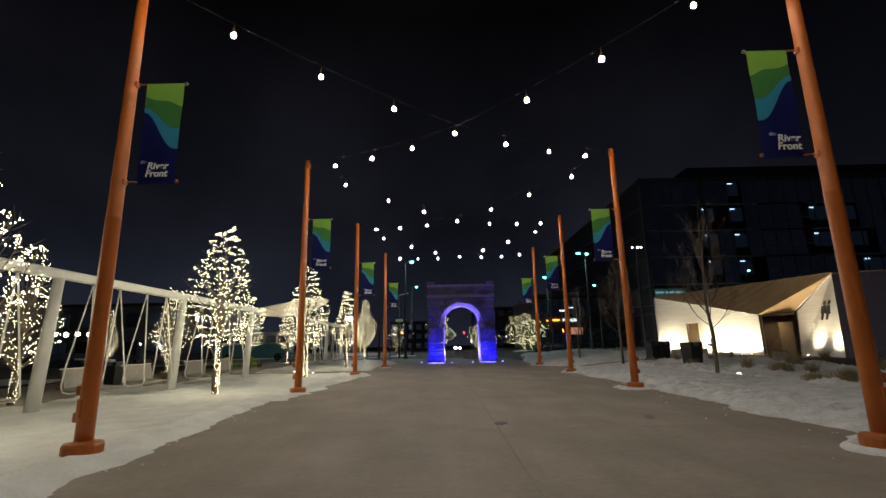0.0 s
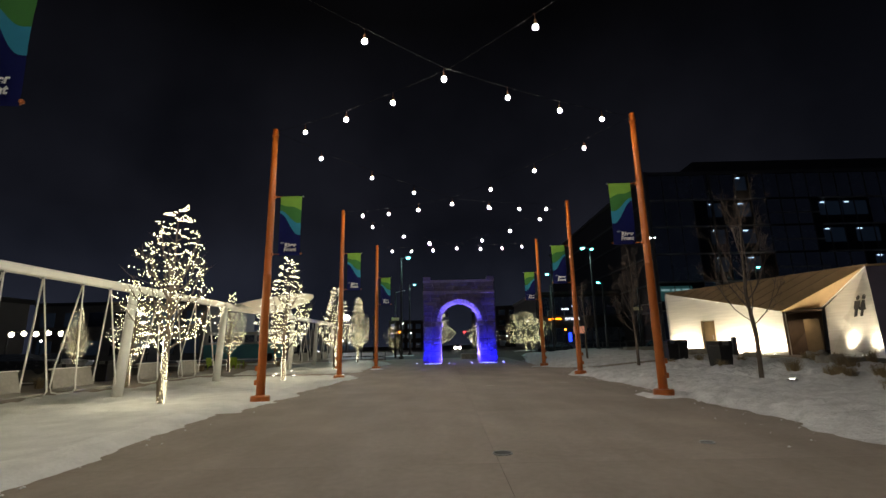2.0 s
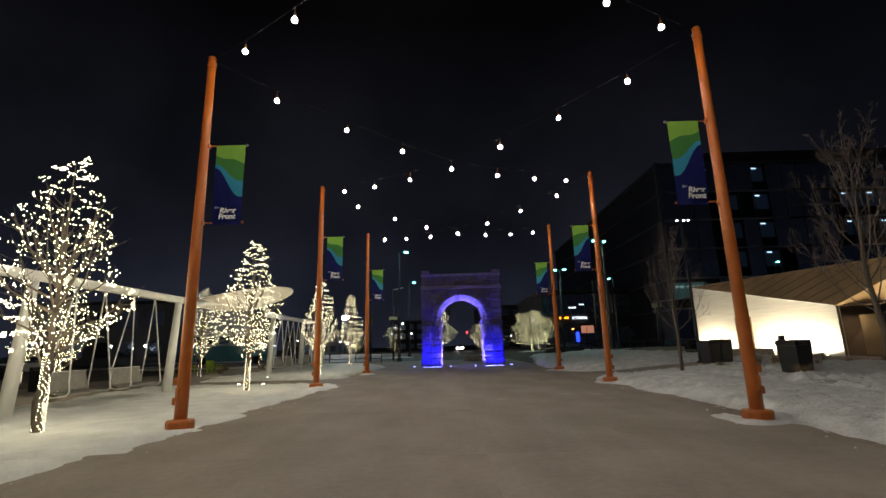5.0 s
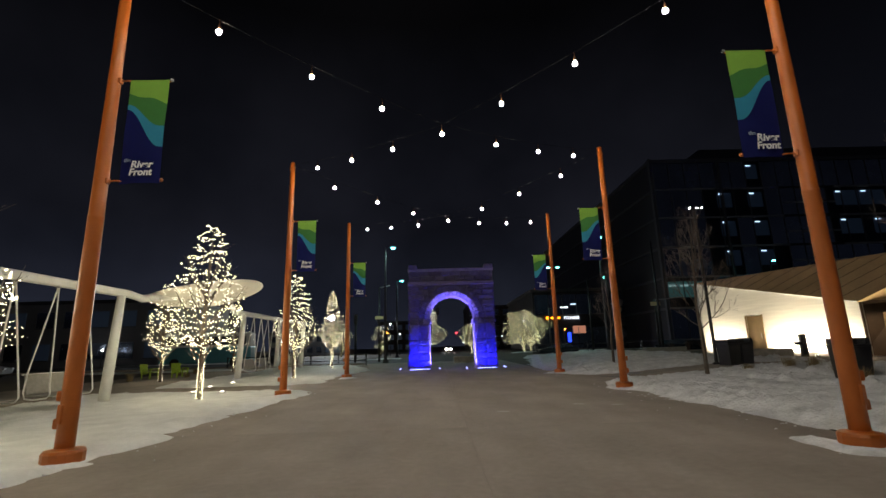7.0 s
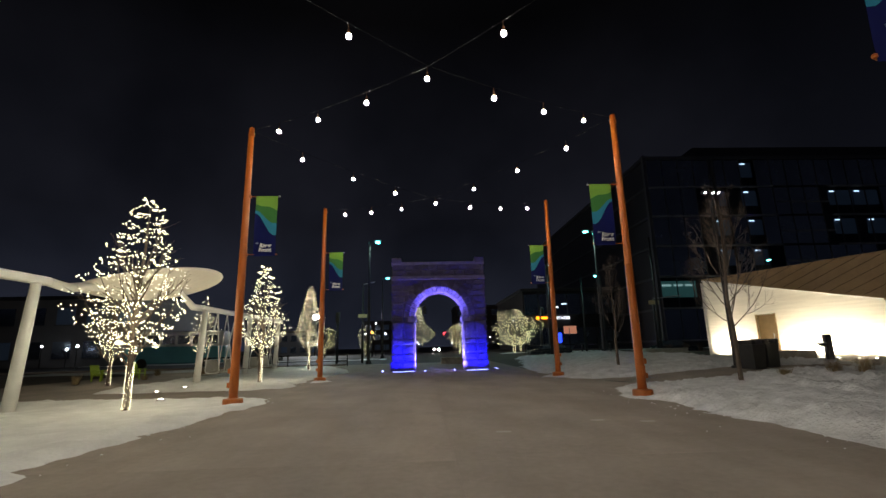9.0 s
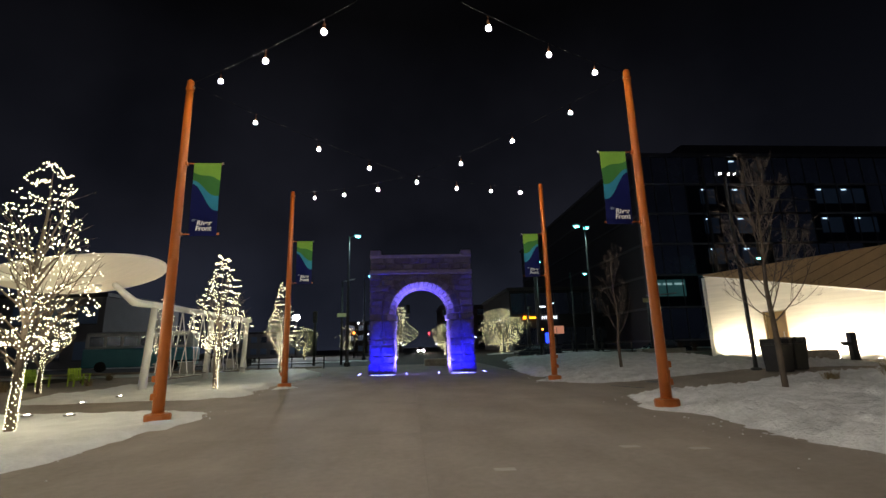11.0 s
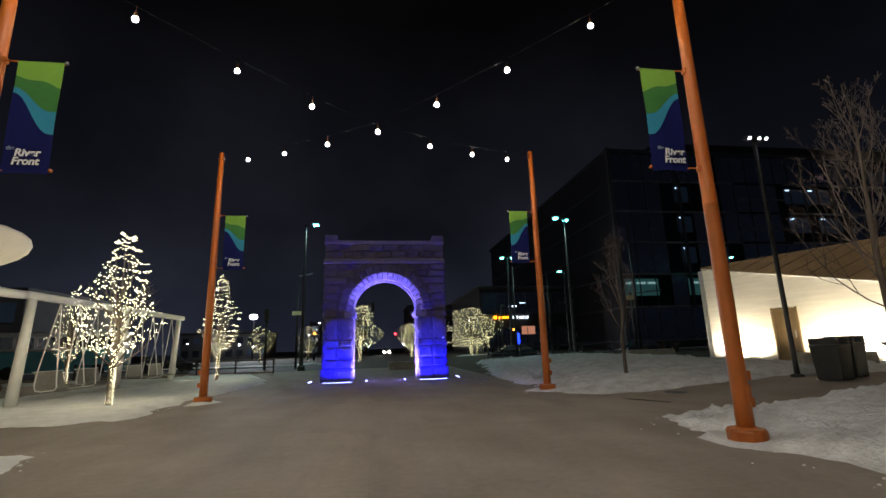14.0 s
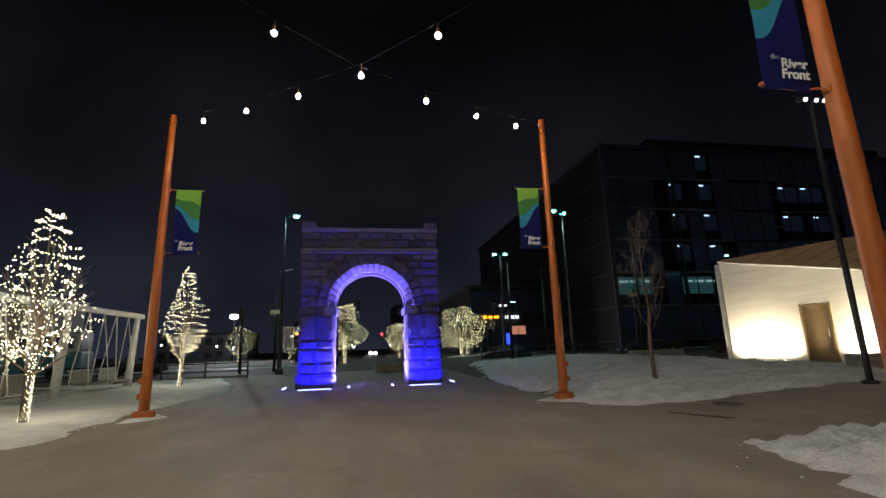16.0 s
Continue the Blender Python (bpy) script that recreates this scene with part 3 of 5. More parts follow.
    for s in (-1, 1):
        part("corner_block", boxm(s * (hw - 0.28) - 0.3, s * (hw - 0.28) + 0.3, -0.08, 0.6, 6.70, 7.05, bevel=0.05), M_STONE, arch)


build_arch()
BLUE, LILAC = (0.004, 0.003, 1.0), (0.27, 0.22, 1.0)


def ground_strip(x, y, w, turn, material, label):
    t = thing("light_strip", pose(x, y, 0.012, 0, 0, turn), label, "light strip", "light strips round the arch")
    part("housing", boxm(-w / 2 - 0.03, w / 2 + 0.03, -0.05, 0.05, 0, 0.035, bevel=0.006), M_DARKMETAL, t)
    part("lens", boxm(-w / 2, w / 2, -0.03, 0.03, 0.036, 0.045), material, t)


for s in (-1, 1):
    cx = AX + s * 2.2
    ground_strip(cx, AY - 0.5, 1.25, 0, M_BLUESTRIP, "glowing blue linear light strip on the pavement")
    lamp("arch_front_light", "AREA", (cx, AY - 0.6, 0.08), 470, BLUE, (cx, AY - 0.05, 3.4), 1.2, size_y=0.06)
    ground_strip(AX + s * 3.55, AY + 0.7, 1.0, 90, M_BLUESTRIP, "glowing blue linear light strip on the pavement")
    lamp("arch_side_light", "AREA", (AX + s * 3.5, AY + 0.7, 0.08), 160, BLUE, (AX + s * 2.95, AY + 0.7, 2.6), 1.0, size_y=0.06)
    ground_strip(AX + s * 0.9, AY + 0.12, 0.7, 90, M_BLUESTRIP, "glowing violet linear light strip inside the arch")
    lamp("arch_reveal_light", "AREA", (AX + s * 0.9, AY + 0.12, 0.08), 950, LILAC, (AX + s * 1.5, AY + 0.35, 4.2), 0.9, size_y=0.08)

# ---- restroom pavilion ----
pav = thing("restroom_pavilion", pose(0, 0, 0), "low folded pavilion with pale board-marked walls and bronze roof", "building")
GZ = 0.45
A, B_, C_ = Vector((18.45, 39.9, 0)), Vector((21.35, 31.3, 0)), Vector((22.75, 29.9, 0))
D_ = Vector((21.45, 25.1, 0))


def up(p, z):
    return Vector((p[0], p[1], z))


def wall_with_door():
    # long wall from A to B_, its top falling from 5.12 to 3.05, with a door opening cut through
    d = (B_ - A)
    L = d.length
    top = lambda s: 5.12 + (3.05 - 5.12) * s / L
    door0, door1, dz = 3.05, 4.15, 2.82
    at = lambda s, z: up(A + d * (s / L), z)
    nrm = Vector((-d.y, d.x, 0)).normalized() * -0.3
    if nrm.x < 0:
        nrm = -nrm
    for s0, s1, z0 in ((0, door0, GZ - 0.2), (door0, door1, dz), (door1, L, GZ - 0.2)):
        bm = bmesh.new()
        prism(bm, [at(s0, z0), at(s1, z0), at(s1, top(s1)), at(s0, top(s0))], nrm)
        part("wall", bm, M_WALL, pav, "pale board-marked concrete wall")
    bm = bmesh.new()
    prism(bm, [at(door0 + 0.04, GZ), at(door1 - 0.04, GZ), at(door1 - 0.04, dz - 0.04), at(door0 + 0.04, dz - 0.04)], nrm * 0.3)
    bmesh.ops.translate(bm, vec=nrm * 0.25, verts=bm.verts)
    dr = part("door", bm, M_DOOR, pav, "closed bronze metal door")
    for a, b in ((door0, door0 + 0.07), (door1 - 0.07, door1)):
        bm = bmesh.new()
        prism(bm, [at(a, GZ), at(b, GZ), at(b, dz), at(a, dz)], nrm * -0.2)
        part("door_frame", bm, M_DOOR, pav)
    bm = bmesh.new()
    q0, q1 = at(door1 - 0.22, 1.45) - nrm * 0.1, at(door1 - 0.22, 1.75) - nrm * 0.1
    tube(bm, [q0, q1], 0.02, 6)
    part("door_handle", bm, M_STEEL, dr, "steel pull handle")
    return at, L, nrm


wat, WL, wnrm = wall_with_door()
APEX = Vector((23.6, 27.5, 5.25))
CB = Vector((23.25, 30.3, 3.2))
# gable panel with the pictograms
bm = bmesh.new()
prism(bm, [up(C_, GZ - 0.2), up(D_, GZ - 0.2), APEX, CB], (0.3, -0.05, 0))
part("gable_wall", bm, M_WALL, pav, "pale sloping end wall")
# side wall, its shade painted into the base colour
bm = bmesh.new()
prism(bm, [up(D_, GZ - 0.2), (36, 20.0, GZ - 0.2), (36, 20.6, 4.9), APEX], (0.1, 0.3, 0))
part("shaded_wall", bm, M_SHADEWALL, pav, "side wall with its shade painted in as dark grey")
# recessed porch
bm = bmesh.new()
prism(bm, [up(B_, GZ - 0.1), up(C_, GZ - 0.1), CB, up(B_, 3.05)], (0.5, 1.0, 0))
for v in bm.verts:
    v.co += Vector((1.0, 1.5, 0))
part("porch_back_wall", bm, M_BROWN, pav, "dark brown recessed porch wall")
bm = bmesh.new()
prism(bm, [up(B_, GZ - 0.1), up(B_ + Vector((1.0, 1.5, 0)), GZ - 0.1), up(B_ + Vector((1.0, 1.5, 0)), 3.0), up(B_, 3.04)], (0.1, -0.06, 0))
part("porch_side_wall", bm, M_BROWN, pav)
bm = bmesh.new()
prism(bm, [up(B_, 3.04), up(C_, 3.04), up(C_ + Vector((1.0, 1.5, 0)), 3.04), up(B_ + Vector((1.0, 1.5, 0)), 3.04)], (0, 0, 0.08))
part("soffit", bm, M_BROWN, pav)
bm = bmesh.new()
pb = B_.lerp(C_, 0.55) + Vector((0.95, 1.4, 0))
pc = B_.lerp(C_, 0.95) + Vector((0.95, 1.4, 0))
prism(bm, [up(pb, GZ), up(pc, GZ), up(pc, 2.6), up(pb, 2.6)], (-0.04, -0.05, 0))
part("door", bm, M_DOOR, pav, "bronze door inside the porch")
# folded roof: two planes and their seams
over = Vector((-0.12, -0.05, 0))
r0, r1, r2, r3 = wat(0, 5.14) + over, wat(WL, 3.07) + over, CB + Vector((-0.1, 0.1, 0.02)), APEX + Vector((0, 0, 0.03))
for poly, lab in (((r0, r1, r3), "bronze standing-seam roof"), ((r1, r2, r3), "")):
    bm = bmesh.new()
    prism(bm, poly, (0.02, 0.02, 0.12))
    part("roof", bm, M_ROOF, pav, lab)
bm = bmesh.new()
prism(bm, [r0, r3, (36, 21, 4.95), (36, 42, 5.4)], (0, 0, 0.1))
part("roof", bm, M_ROOF, pav)
for i in range(1, 13):
    u = i / 13
    a = r0.lerp(r1, u) + Vector((0, 0, 0.13))
    b = r0.lerp(r3, min(1, u * 0.98 + 0.02)) + Vector((0, 0, 0.13))
    part("roof_seam", tubem([a, b], 0.013, 4), M_BROWN, pav)
part("roof_edge", tubem([r0 + Vector((0, 0, 0.02)), r1 + Vector((0, 0, 0.02))], 0.035, 5), M_WHITE, pav)
part("roof_edge", tubem([r2, r3], 0.035, 5), M_WHITE, pav)
bm = bmesh.new()
prism(bm, [(18.5, 40, GZ - 0.2), (36, 42, GZ - 0.2), (36, 42, 5.4), (18.5, 40, 5.1)], (0, 0.3, 0))
part("wall", bm, M_WALL, pav)


def pictogram(u, flip):
    face_n = (APEX - up(D_, 0)).cross(up(C_, 0) - up(D_, 0)).normalized()
    if face_n.x > 0:
        face_n = -face_n
    along = (D_ - C_).normalized()
    rise = (face_n.cross(along))
    if rise.z < 0:
        rise = -rise
    base = up(C_.lerp(D_, u), GZ) + rise * 2.15 + face_n * 0.03
    bm = bmesh.new()
    def plate(pts):
        prism(bm, [base + along * x + rise * z for x, z in pts], face_n * 0.03)
    plate([(0.14 * math.cos(a), 1.05 + 0.14 * math.sin(a)) for a in np.linspace(0, 2 * math.pi, 13)[:-1]])
    if flip:
        plate([(-0.10, 0.88), (0.10, 0.88), (0.30, 0.34), (0.1, 0.34), (0.1, 0.0), (-0.1, 0.0), (-0.1, 0.34), (-0.30, 0.34)])
    else:
        plate([(-0.24, 0.88), (0.24, 0.88), (0.24, 0.42), (0.13, 0.42), (0.11, 0.0), (-0.11, 0.0), (-0.13, 0.42), (-0.24, 0.42)])
    part("pictogram", bm, M_BLACK, pav, "black restroom figure pictogram")


pictogram(0.42, False)
pictogram(0.53, True)


def wall_washer(p, n_in, energy, spread=150):
    q = Vector(p) - Vector(n_in) * 0.42
    t = thing("wall_washer", pose(q.x, q.y, GZ), "small warm ground light washing the pavilion wall", "ground light", "wall washers of the pavilion")
    part("body", lathe(bmesh.new(), [(0.11, -0.02), (0.12, 0.04), (0.09, 0.05)], 12), M_DARKMETAL, t)
    part("lens", lathe(bmesh.new(), [(0.08, 0.051), (0.07, 0.058)], 12), M_GRAZER, t)
    lamp("washer_light", "SPOT", (q.x, q.y, GZ + 0.1), energy, (1.0, 0.86, 0.60), Vector((p[0], p[1], GZ + 1.5)), 0.08, spread, blend=0.9)


wn_u = wnrm.normalized()
for s in (0.7, 1.5, 2.3, 4.9, 5.6, 6.3, 7.0, 7.8, 8.5):
    wall_washer(wat(s, GZ), wn_u, 390)
for u in (0.38, 0.82):
    wall_washer(up(C_.lerp(D_, u), GZ), Vector((1, -0.2, 0)).normalized(), 620, 110)
lamp("porch_light", "AREA", (22.6, 31.6, 2.95), 12, (1, 0.8, 0.55), (22.6, 31.6, 0), 0.3)
# bright bare lamp on the shaded side wall
wl_ = thing("wall_lamp", pose(26.0, 23.55, 3.6), "round white wall lamp on the grey side wall", "wall lamp")
part("lamp_body", boxm(-0.14, 0.14, -0.06, 0.2, -0.14, 0.14, bevel=0.03), M_DARKMETAL, wl_)
part("lens", lathe(bmesh.new(), [(0.02, -0.09), (0.12, -0.06), (0.13, 0.0), (0.12, 0.06), (0.02, 0.09)], 12), M_WHITELAMP, wl_).matrix_local = pose(0, -0.12, 0)


# ---- bare trees ----
def shoot(bm, start, heading, length, r, depth, rng):
    """A limb that leaves its parent sideways and bends upwards, with side shoots all along it."""
    n = (7, 6, 4, 3)[3 - depth]
    pts, radii = [Vector(start)], [r]
    d = Vector(heading).normalized()
    for i in range(n):
        wander = Vector((rng.uniform(-1, 1), rng.uniform(-1, 1), rng.uniform(-0.6, 0.6))) * 0.13
        d = (d + wander + Vector((0, 0, 0.17 if depth > 1 else 0.08))).normalized()
        pts.append(pts[-1] + d * (length / n))
        radii.append(max(0.0025, r * (1 - 0.75 * (i + 1) / n)))
    tube(bm, pts, radii, 6 if depth > 1 else 3, caps=False)
    if depth == 0:
        return
    for k in range((0, 3, 5, 6)[depth]):
        f = rng.uniform(0.22, 0.95) * n
        i = min(int(f), n - 1)
        p = pts[i].lerp(pts[i + 1], f - i)
        along = (pts[i + 1] - pts[i]).normalized()
        side = along.cross(Vector((rng.uniform(-1, 1), rng.uniform(-1, 1), rng.uniform(-1, 1)))).normalized()
        shoot(bm, p, along * 0.8 + side * rng.uniform(0.45, 0.8), length * rng.uniform(0.3, 0.5) * (1.15 - 0.5 * f / n), radii[i] * 0.6, depth - 1, rng)


def bare_tree(x, y, h, seed, limbs=20, spread=0.7, lift=0.0):
    rng = random.Random(seed)
    t = thing("bare_tree", pose(x, y, ground_z(x, y) - 0.02 + lift), "leafless young street tree with upswept pale twigs", "tree", "bare trees beside the path")
    bm = bmesh.new()
    zs = [0, 0.08, h * 0.22, h * 0.42, h * 0.62, h * 0.82, h]
    trunk = [Vector((rng.uniform(-0.035, 0.035) * z ** 0.5, rng.uniform(-0.035, 0.035) * z ** 0.5, z)) for z in zs]
    tube(bm, trunk, [0.088, 0.066, 0.058, 0.046, 0.03, 0.015, 0.004], 10)
    part("trunk", bm, M_BARK, t, smooth=True)
    for i in range(limbs):
        f = 0.27 + 0.6 * (i / limbs) ** 1.15
        k = max(j for j in range(6) if zs[j] <= f * h)
        p = trunk[k].lerp(trunk[k + 1], (f * h - zs[k]) / (zs[k + 1] - zs[k]))
        a = i * 2.4 + rng.uniform(-0.4, 0.4)
        rise = 0.4 + 1.6 * (f - 0.27)
        bm = bmesh.new()
        shoot(bm, p, (math.cos(a) * spread, math.sin(a) * spread, rise), h * (0.40 - 0.3 * (f - 0.27)) * rng.uniform(0.8, 1.1), 0.0185 - 0.011 * f, 3, rng)
        part("limb", bm, M_TWIGPALE, t)


bare_tree(9.09, 15.75, 5.7, 3)
bare_tree(9.09, 24.0, 5.5, 5)
bare_tree(9.45, 32.8, 4.9, 9, 11, 0.45, 0.1)


# ---- trees wrapped in light strings ----
def lit_tree(x, y, h, seed, wide=1.0, leds=620, led_r=0.012):
    leds = int(leds * 2.1)
    rng = random.Random(seed)
    t = thing("lit_tree", pose(x, y, 0.0), "young bare tree wrapped in warm white fairy lights", "tree", "fairy-light trees on the lawn")
    bm = bmesh.new()
    bend = [Vector((rng.uniform(-0.06, 0.06), rng.uniform(-0.06, 0.06), z * h)) for z in (0, 0.1, 0.22, 0.36, 0.55, 0.78, 0.98)]
    bend[0].xy = (0, 0)
    tube(bm, bend, [0.10, 0.075, 0.068, 0.055, 0.038, 0.02, 0.005], 9)
    part("trunk", bm, M_BARK, t, smooth=True)
    ctr = lambda z: (bend[-1].xy * (z / h))
    prof = lambda f: wide * np.interp(f, [0.22, 0.30, 0.40, 0.46, 0.6, 0.72, 0.85, 0.95, 1.0], [0.06, 0.5, 1.1, 1.5, 1.12, 0.82, 0.55, 0.36, 0.22]) * h / 5.8
    tips = []
    for i in range(34):
        f0 = rng.uniform(0.18, 0.62)
        f1 = min(0.99, f0 + rng.uniform(0.12, 0.34))
        a = i * 2.4 + rng.uniform(-0.3, 0.3)
        rr = prof(f1) * rng.uniform(0.75, 1.12)
        p0 = Vector((ctr(f0 * h).x, ctr(f0 * h).y, f0 * h))
        p1 = Vector((rr * math.cos(a), rr * math.sin(a), f1 * h))
        mid = p0.lerp(p1, 0.55) + Vector((math.cos(a) * rr * 0.16, math.sin(a) * rr * 0.16, -0.05))
        bm = bmesh.new()
        tube(bm, [p0, mid, p1], [0.028, 0.015, 0.004], 5, caps=False)
        for _ in range(7):
            u = rng.uniform(0.35, 0.95)
            q = p0.lerp(mid, u / 0.55) if u < 0.55 else mid.lerp(p1, (u - 0.55) / 0.45)
            e_ = q + Vector((rng.uniform(-1, 1) + math.cos(a) * 0.5, rng.uniform(-1, 1) + math.sin(a) * 0.5, rng.uniform(0.3, 1.4))) * 0.28
            tube(bm, [q, q.lerp(e_, 0.5) + Vector((0, 0, -0.02)), e_], [0.008, 0.005, 0.002], 3, caps=False)
        part("limb", bm, M_TWIG, t)
        tips.append((p0, mid, p1))
    # lights: wound up the trunk, out along the limbs, and round the crown in drooping turns
    verts, faces = [], []
    for i in range(int(leds * 0.1)):
        f = 0.01 + 0.3 * i / (leds * 0.1)
        a = i * 1.15 + rng.uniform(-0.3, 0.3)
        k = 0.105 - 0.1 * f
        octa(verts, faces, (k * math.cos(a), k * math.sin(a), f * h), led_r * 0.9)
    for p0, mid, p1 in tips:
        for k in range(int(leds * 0.0065)):
            u = rng.random()
            q = p0.lerp(mid, u / 0.55) if u < 0.55 else mid.lerp(p1, (u - 0.55) / 0.45)
            octa(verts, faces, (q.x + rng.uniform(-0.05, 0.05), q.y + rng.uniform(-0.05, 0.05), q.z + rng.uniform(-0.04, 0.04)), led_r)
    n = int(leds * 0.66)
    for i in range(n):
        u = i / n
        if rng.random() < 0.22:
            continue
        f = 0.30 + 0.70 * (u ** 1.25)
        turns = 13
        a = u * turns * 2 * math.pi + seed + rng.uniform(-0.06, 0.06)
        lobe = 1 + 0.55 * noise.noise(Vector((math.cos(a) * 1.5, math.sin(a) * 1.5, f * 6 + seed)))
        rr = prof(f) * lobe * (0.9 + 0.1 * math.sin(a * 5))
        octa(verts, faces, (rr * math.cos(a) + rng.uniform(-0.04, 0.04), rr * math.sin(a) + rng.uniform(-0.04, 0.04), f * h + 0.06 * math.sin(a * 2 + seed) + 0.25 * noise.noise(Vector((math.cos(a), math.sin(a), f * 9 + seed))) + rng.uniform(-0.025, 0.025)), led_r)
    me = bpy.data.meshes.new("fairy_light_string")
    me.from_pydata(verts, [], faces)
    me.materials.append(M_LED)
    ob = new("fairy_light_string", me)
    ob.parent = t
    tagged(ob, "glowing warm white fairy lights", kind="stuff")
    lamp("fairy_glow", "POINT", (x, y, h * 0.42), 0.09 * leds, (1.0, 0.91, 0.62), size=0.8)


lit_tree(-8.6, 7.6, 5.8, 1, 0.95, 760)
lit_tree(-7.75, 15.9, 5.85, 2, 1.0, 760)
lit_tree(-7.25, 24.3, 5.75, 3, 1.0, 720)
lit_tree(-7.22, 34.05, 5.6, 4, 0.85, 640)
lit_tree(-7.95, 46.2, 6.0, 5, 0.75, 480)
lit_tree(-14.0, 23.6, 4.6, 6, 0.85, 380)
lit_tree(-14.9, 35.2, 5.4, 7, 0.8, 420)
lit_tree(-15.6, 46, 5.4, 8, 0.8, 360)
lit_tree(-24, 33, 4.4, 9, 0.7, 260)
lit_tree(-13.2, 14.4, 5.0, 10, 0.9, 420)


# ---- swing frames ----
def swing_frame(y0, y1, posts, label):
    t = thing("swing_frame", pose(-10.42, 0, 0), label, "swing frame", "white swing frames")
    part("beam", boxm(-0.14, 0.14, y0, y1, 3.48, 3.72, bevel=0.05), M_WHITE, t)
    for y in posts:
        bm = bmesh.new()
        tube(bm, [(-0.12, y - 0.1, -0.04), (-0.06, y - 0.05, 1.8), (0, y, 3.60)], [0.17, 0.15, 0.125], 12)
        part("post", bm, M_WHITE, t, smooth=True)
        part("post_foot", lathe(bmesh.new(), [(0.24, -0.04), (0.24, 0.03), (0.19, 0.05)], 14, (-0.12, y - 0.1, 0)), M_WHITE, t)


swing_frame(2.5, 25.2, [6.2, 12.2, 18.2, 24.8], "long white steel swing frame on round posts")
swing_frame(34.6, 47.2, [35.0, 41.0, 46.7], "white steel swing frame on round posts")


def bench_swing():
    t = thing("bench_swing", pose(0, 0, 0), "hanging bench swing with grey mesh back and white rods", "swing", "bench swings under the frames")
    w = 0.78
    for y in (-w, w):
        bm = bmesh.new()
        tube(bm, [(0.0, y * 0.72, 3.5), (-0.32, y, 1.05), (-0.36, y, 0.55), (-0.30, y, 0.40), (-0.1, y, 0.36), (0.28, y, 0.40), (0.36, y, 0.50), (0.32, y, 0.75), (0.0, y * 0.72, 3.5)], 0.022, 7)
        part("hanger_rod", bm, M_WHITE, t, smooth=True)
        part("hanger_bracket", boxm(-0.06, 0.06, y * 0.72 - 0.05, y * 0.72 + 0.05, 3.42, 3.5, bevel=0.01), M_STEEL, t)
    bm = bmesh.new()
    prism(bm, [(-0.34, -w + 0.03, 0.46), (0.3, -w + 0.03, 0.42), (0.3, w - 0.03, 0.42), (-0.34, w - 0.03, 0.46)], (0, 0, 0.035))
    part("seat", bm, M_SEAT, t)
    bm = bmesh.new()
    prism(bm, [(-0.32, -w + 0.03, 0.5), (-0.32, w - 0.03, 0.5), (-0.46, w - 0.06, 1.02), (-0.46, -w + 0.06, 1.02)], (0.03, 0, 0.01))
    part("backrest", bm, M_SEAT, t)
    part("back_rail", tubem([(-0.46, -w, 1.03), (-0.46, w, 1.03)], 0.022, 7), M_WHITE, t)
    return t


sw = bench_swing()
SWY = [14.0, 16.5, 20.2, 22.7, 8.0, 10.4, 37.0, 39.3, 43.0, 45.2]
sw.matrix_world = pose(-10.42, SWY[0], 0.02)
for y in SWY[1:]:
    copy_thing(sw, pose(-10.42, y, 0.02, 0, 0, 0))


# ---- leaf-shaped canopy ----
def canopy():
    t = thing("canopy", pose(-9.9, 29.6, 0), "white leaf-shaped canopy shell flowing out of the swing frame", "canopy")
    bm = bmesh.new()
    nu, nv, th = 18, 28, 0.10
    ax, ay = 2.3, 2.6
    layers = []
    for dz in (0, th):
        rings = []
        for i in range(nu + 1):
            r = i / nu
            ring = []
            for k in range(nv):
                a = 2 * math.pi * k / nv
                ux, uy = r * math.cos(a), r * math.sin(a)
                z = 3.86 + 0.42 * ux + 0.18 * uy * uy - 0.25 * (1 - r * r) + 0.30 * ux * ux
                ring.append(bm.verts.new((ux * ax, uy * ay, z + dz * (1 - 0.75 * r * r))))
            rings.append(ring)
        layers.append(rings)
    for li, rings in enumerate(layers):
        for r0_, r1_ in zip(rings[1:], rings[2:]):
            for k in range(nv):
                q = (r0_[k], r0_[(k + 1) % nv], r1_[(k + 1) % nv], r1_[k])
                bm.faces.new(q if li else q[::-1])
        bm.faces.new(rings[1] if li else rings[1][::-1])
    a, b = layers[0][-1], layers[1][-1]
    for k in range(nv):
        bm.faces.new((a[k], a[(k + 1) % nv], b[(k + 1) % nv], b[k]))
    for v in [v for v in bm.verts if not v.link_faces]:
        bm.verts.remove(v)
    bmesh.ops.recalc_face_normals(bm, faces=bm.faces)
    part("shell", bm, M_SHELL, t, smooth=True)
    part("ribbon", tubem([(-0.52, -4.6, 3.62), (-0.7, -3.4, 3.55), (-0.9, -2.2, 3.75), (-0.4, -1.2, 3.85), (0.6, 0, 3.72)], [0.13, 0.14, 0.16, 0.15, 0.08], 10), M_WHITE, t, smooth=True)
    part("ribbon", tubem([(0.9, 0.2, 3.78), (0.2, 2.6, 3.45), (-0.45, 4.4, 3.56), (-0.52, 5.2, 3.6)], [0.08, 0.15, 0.14, 0.13], 10), M_WHITE, t, smooth=True)


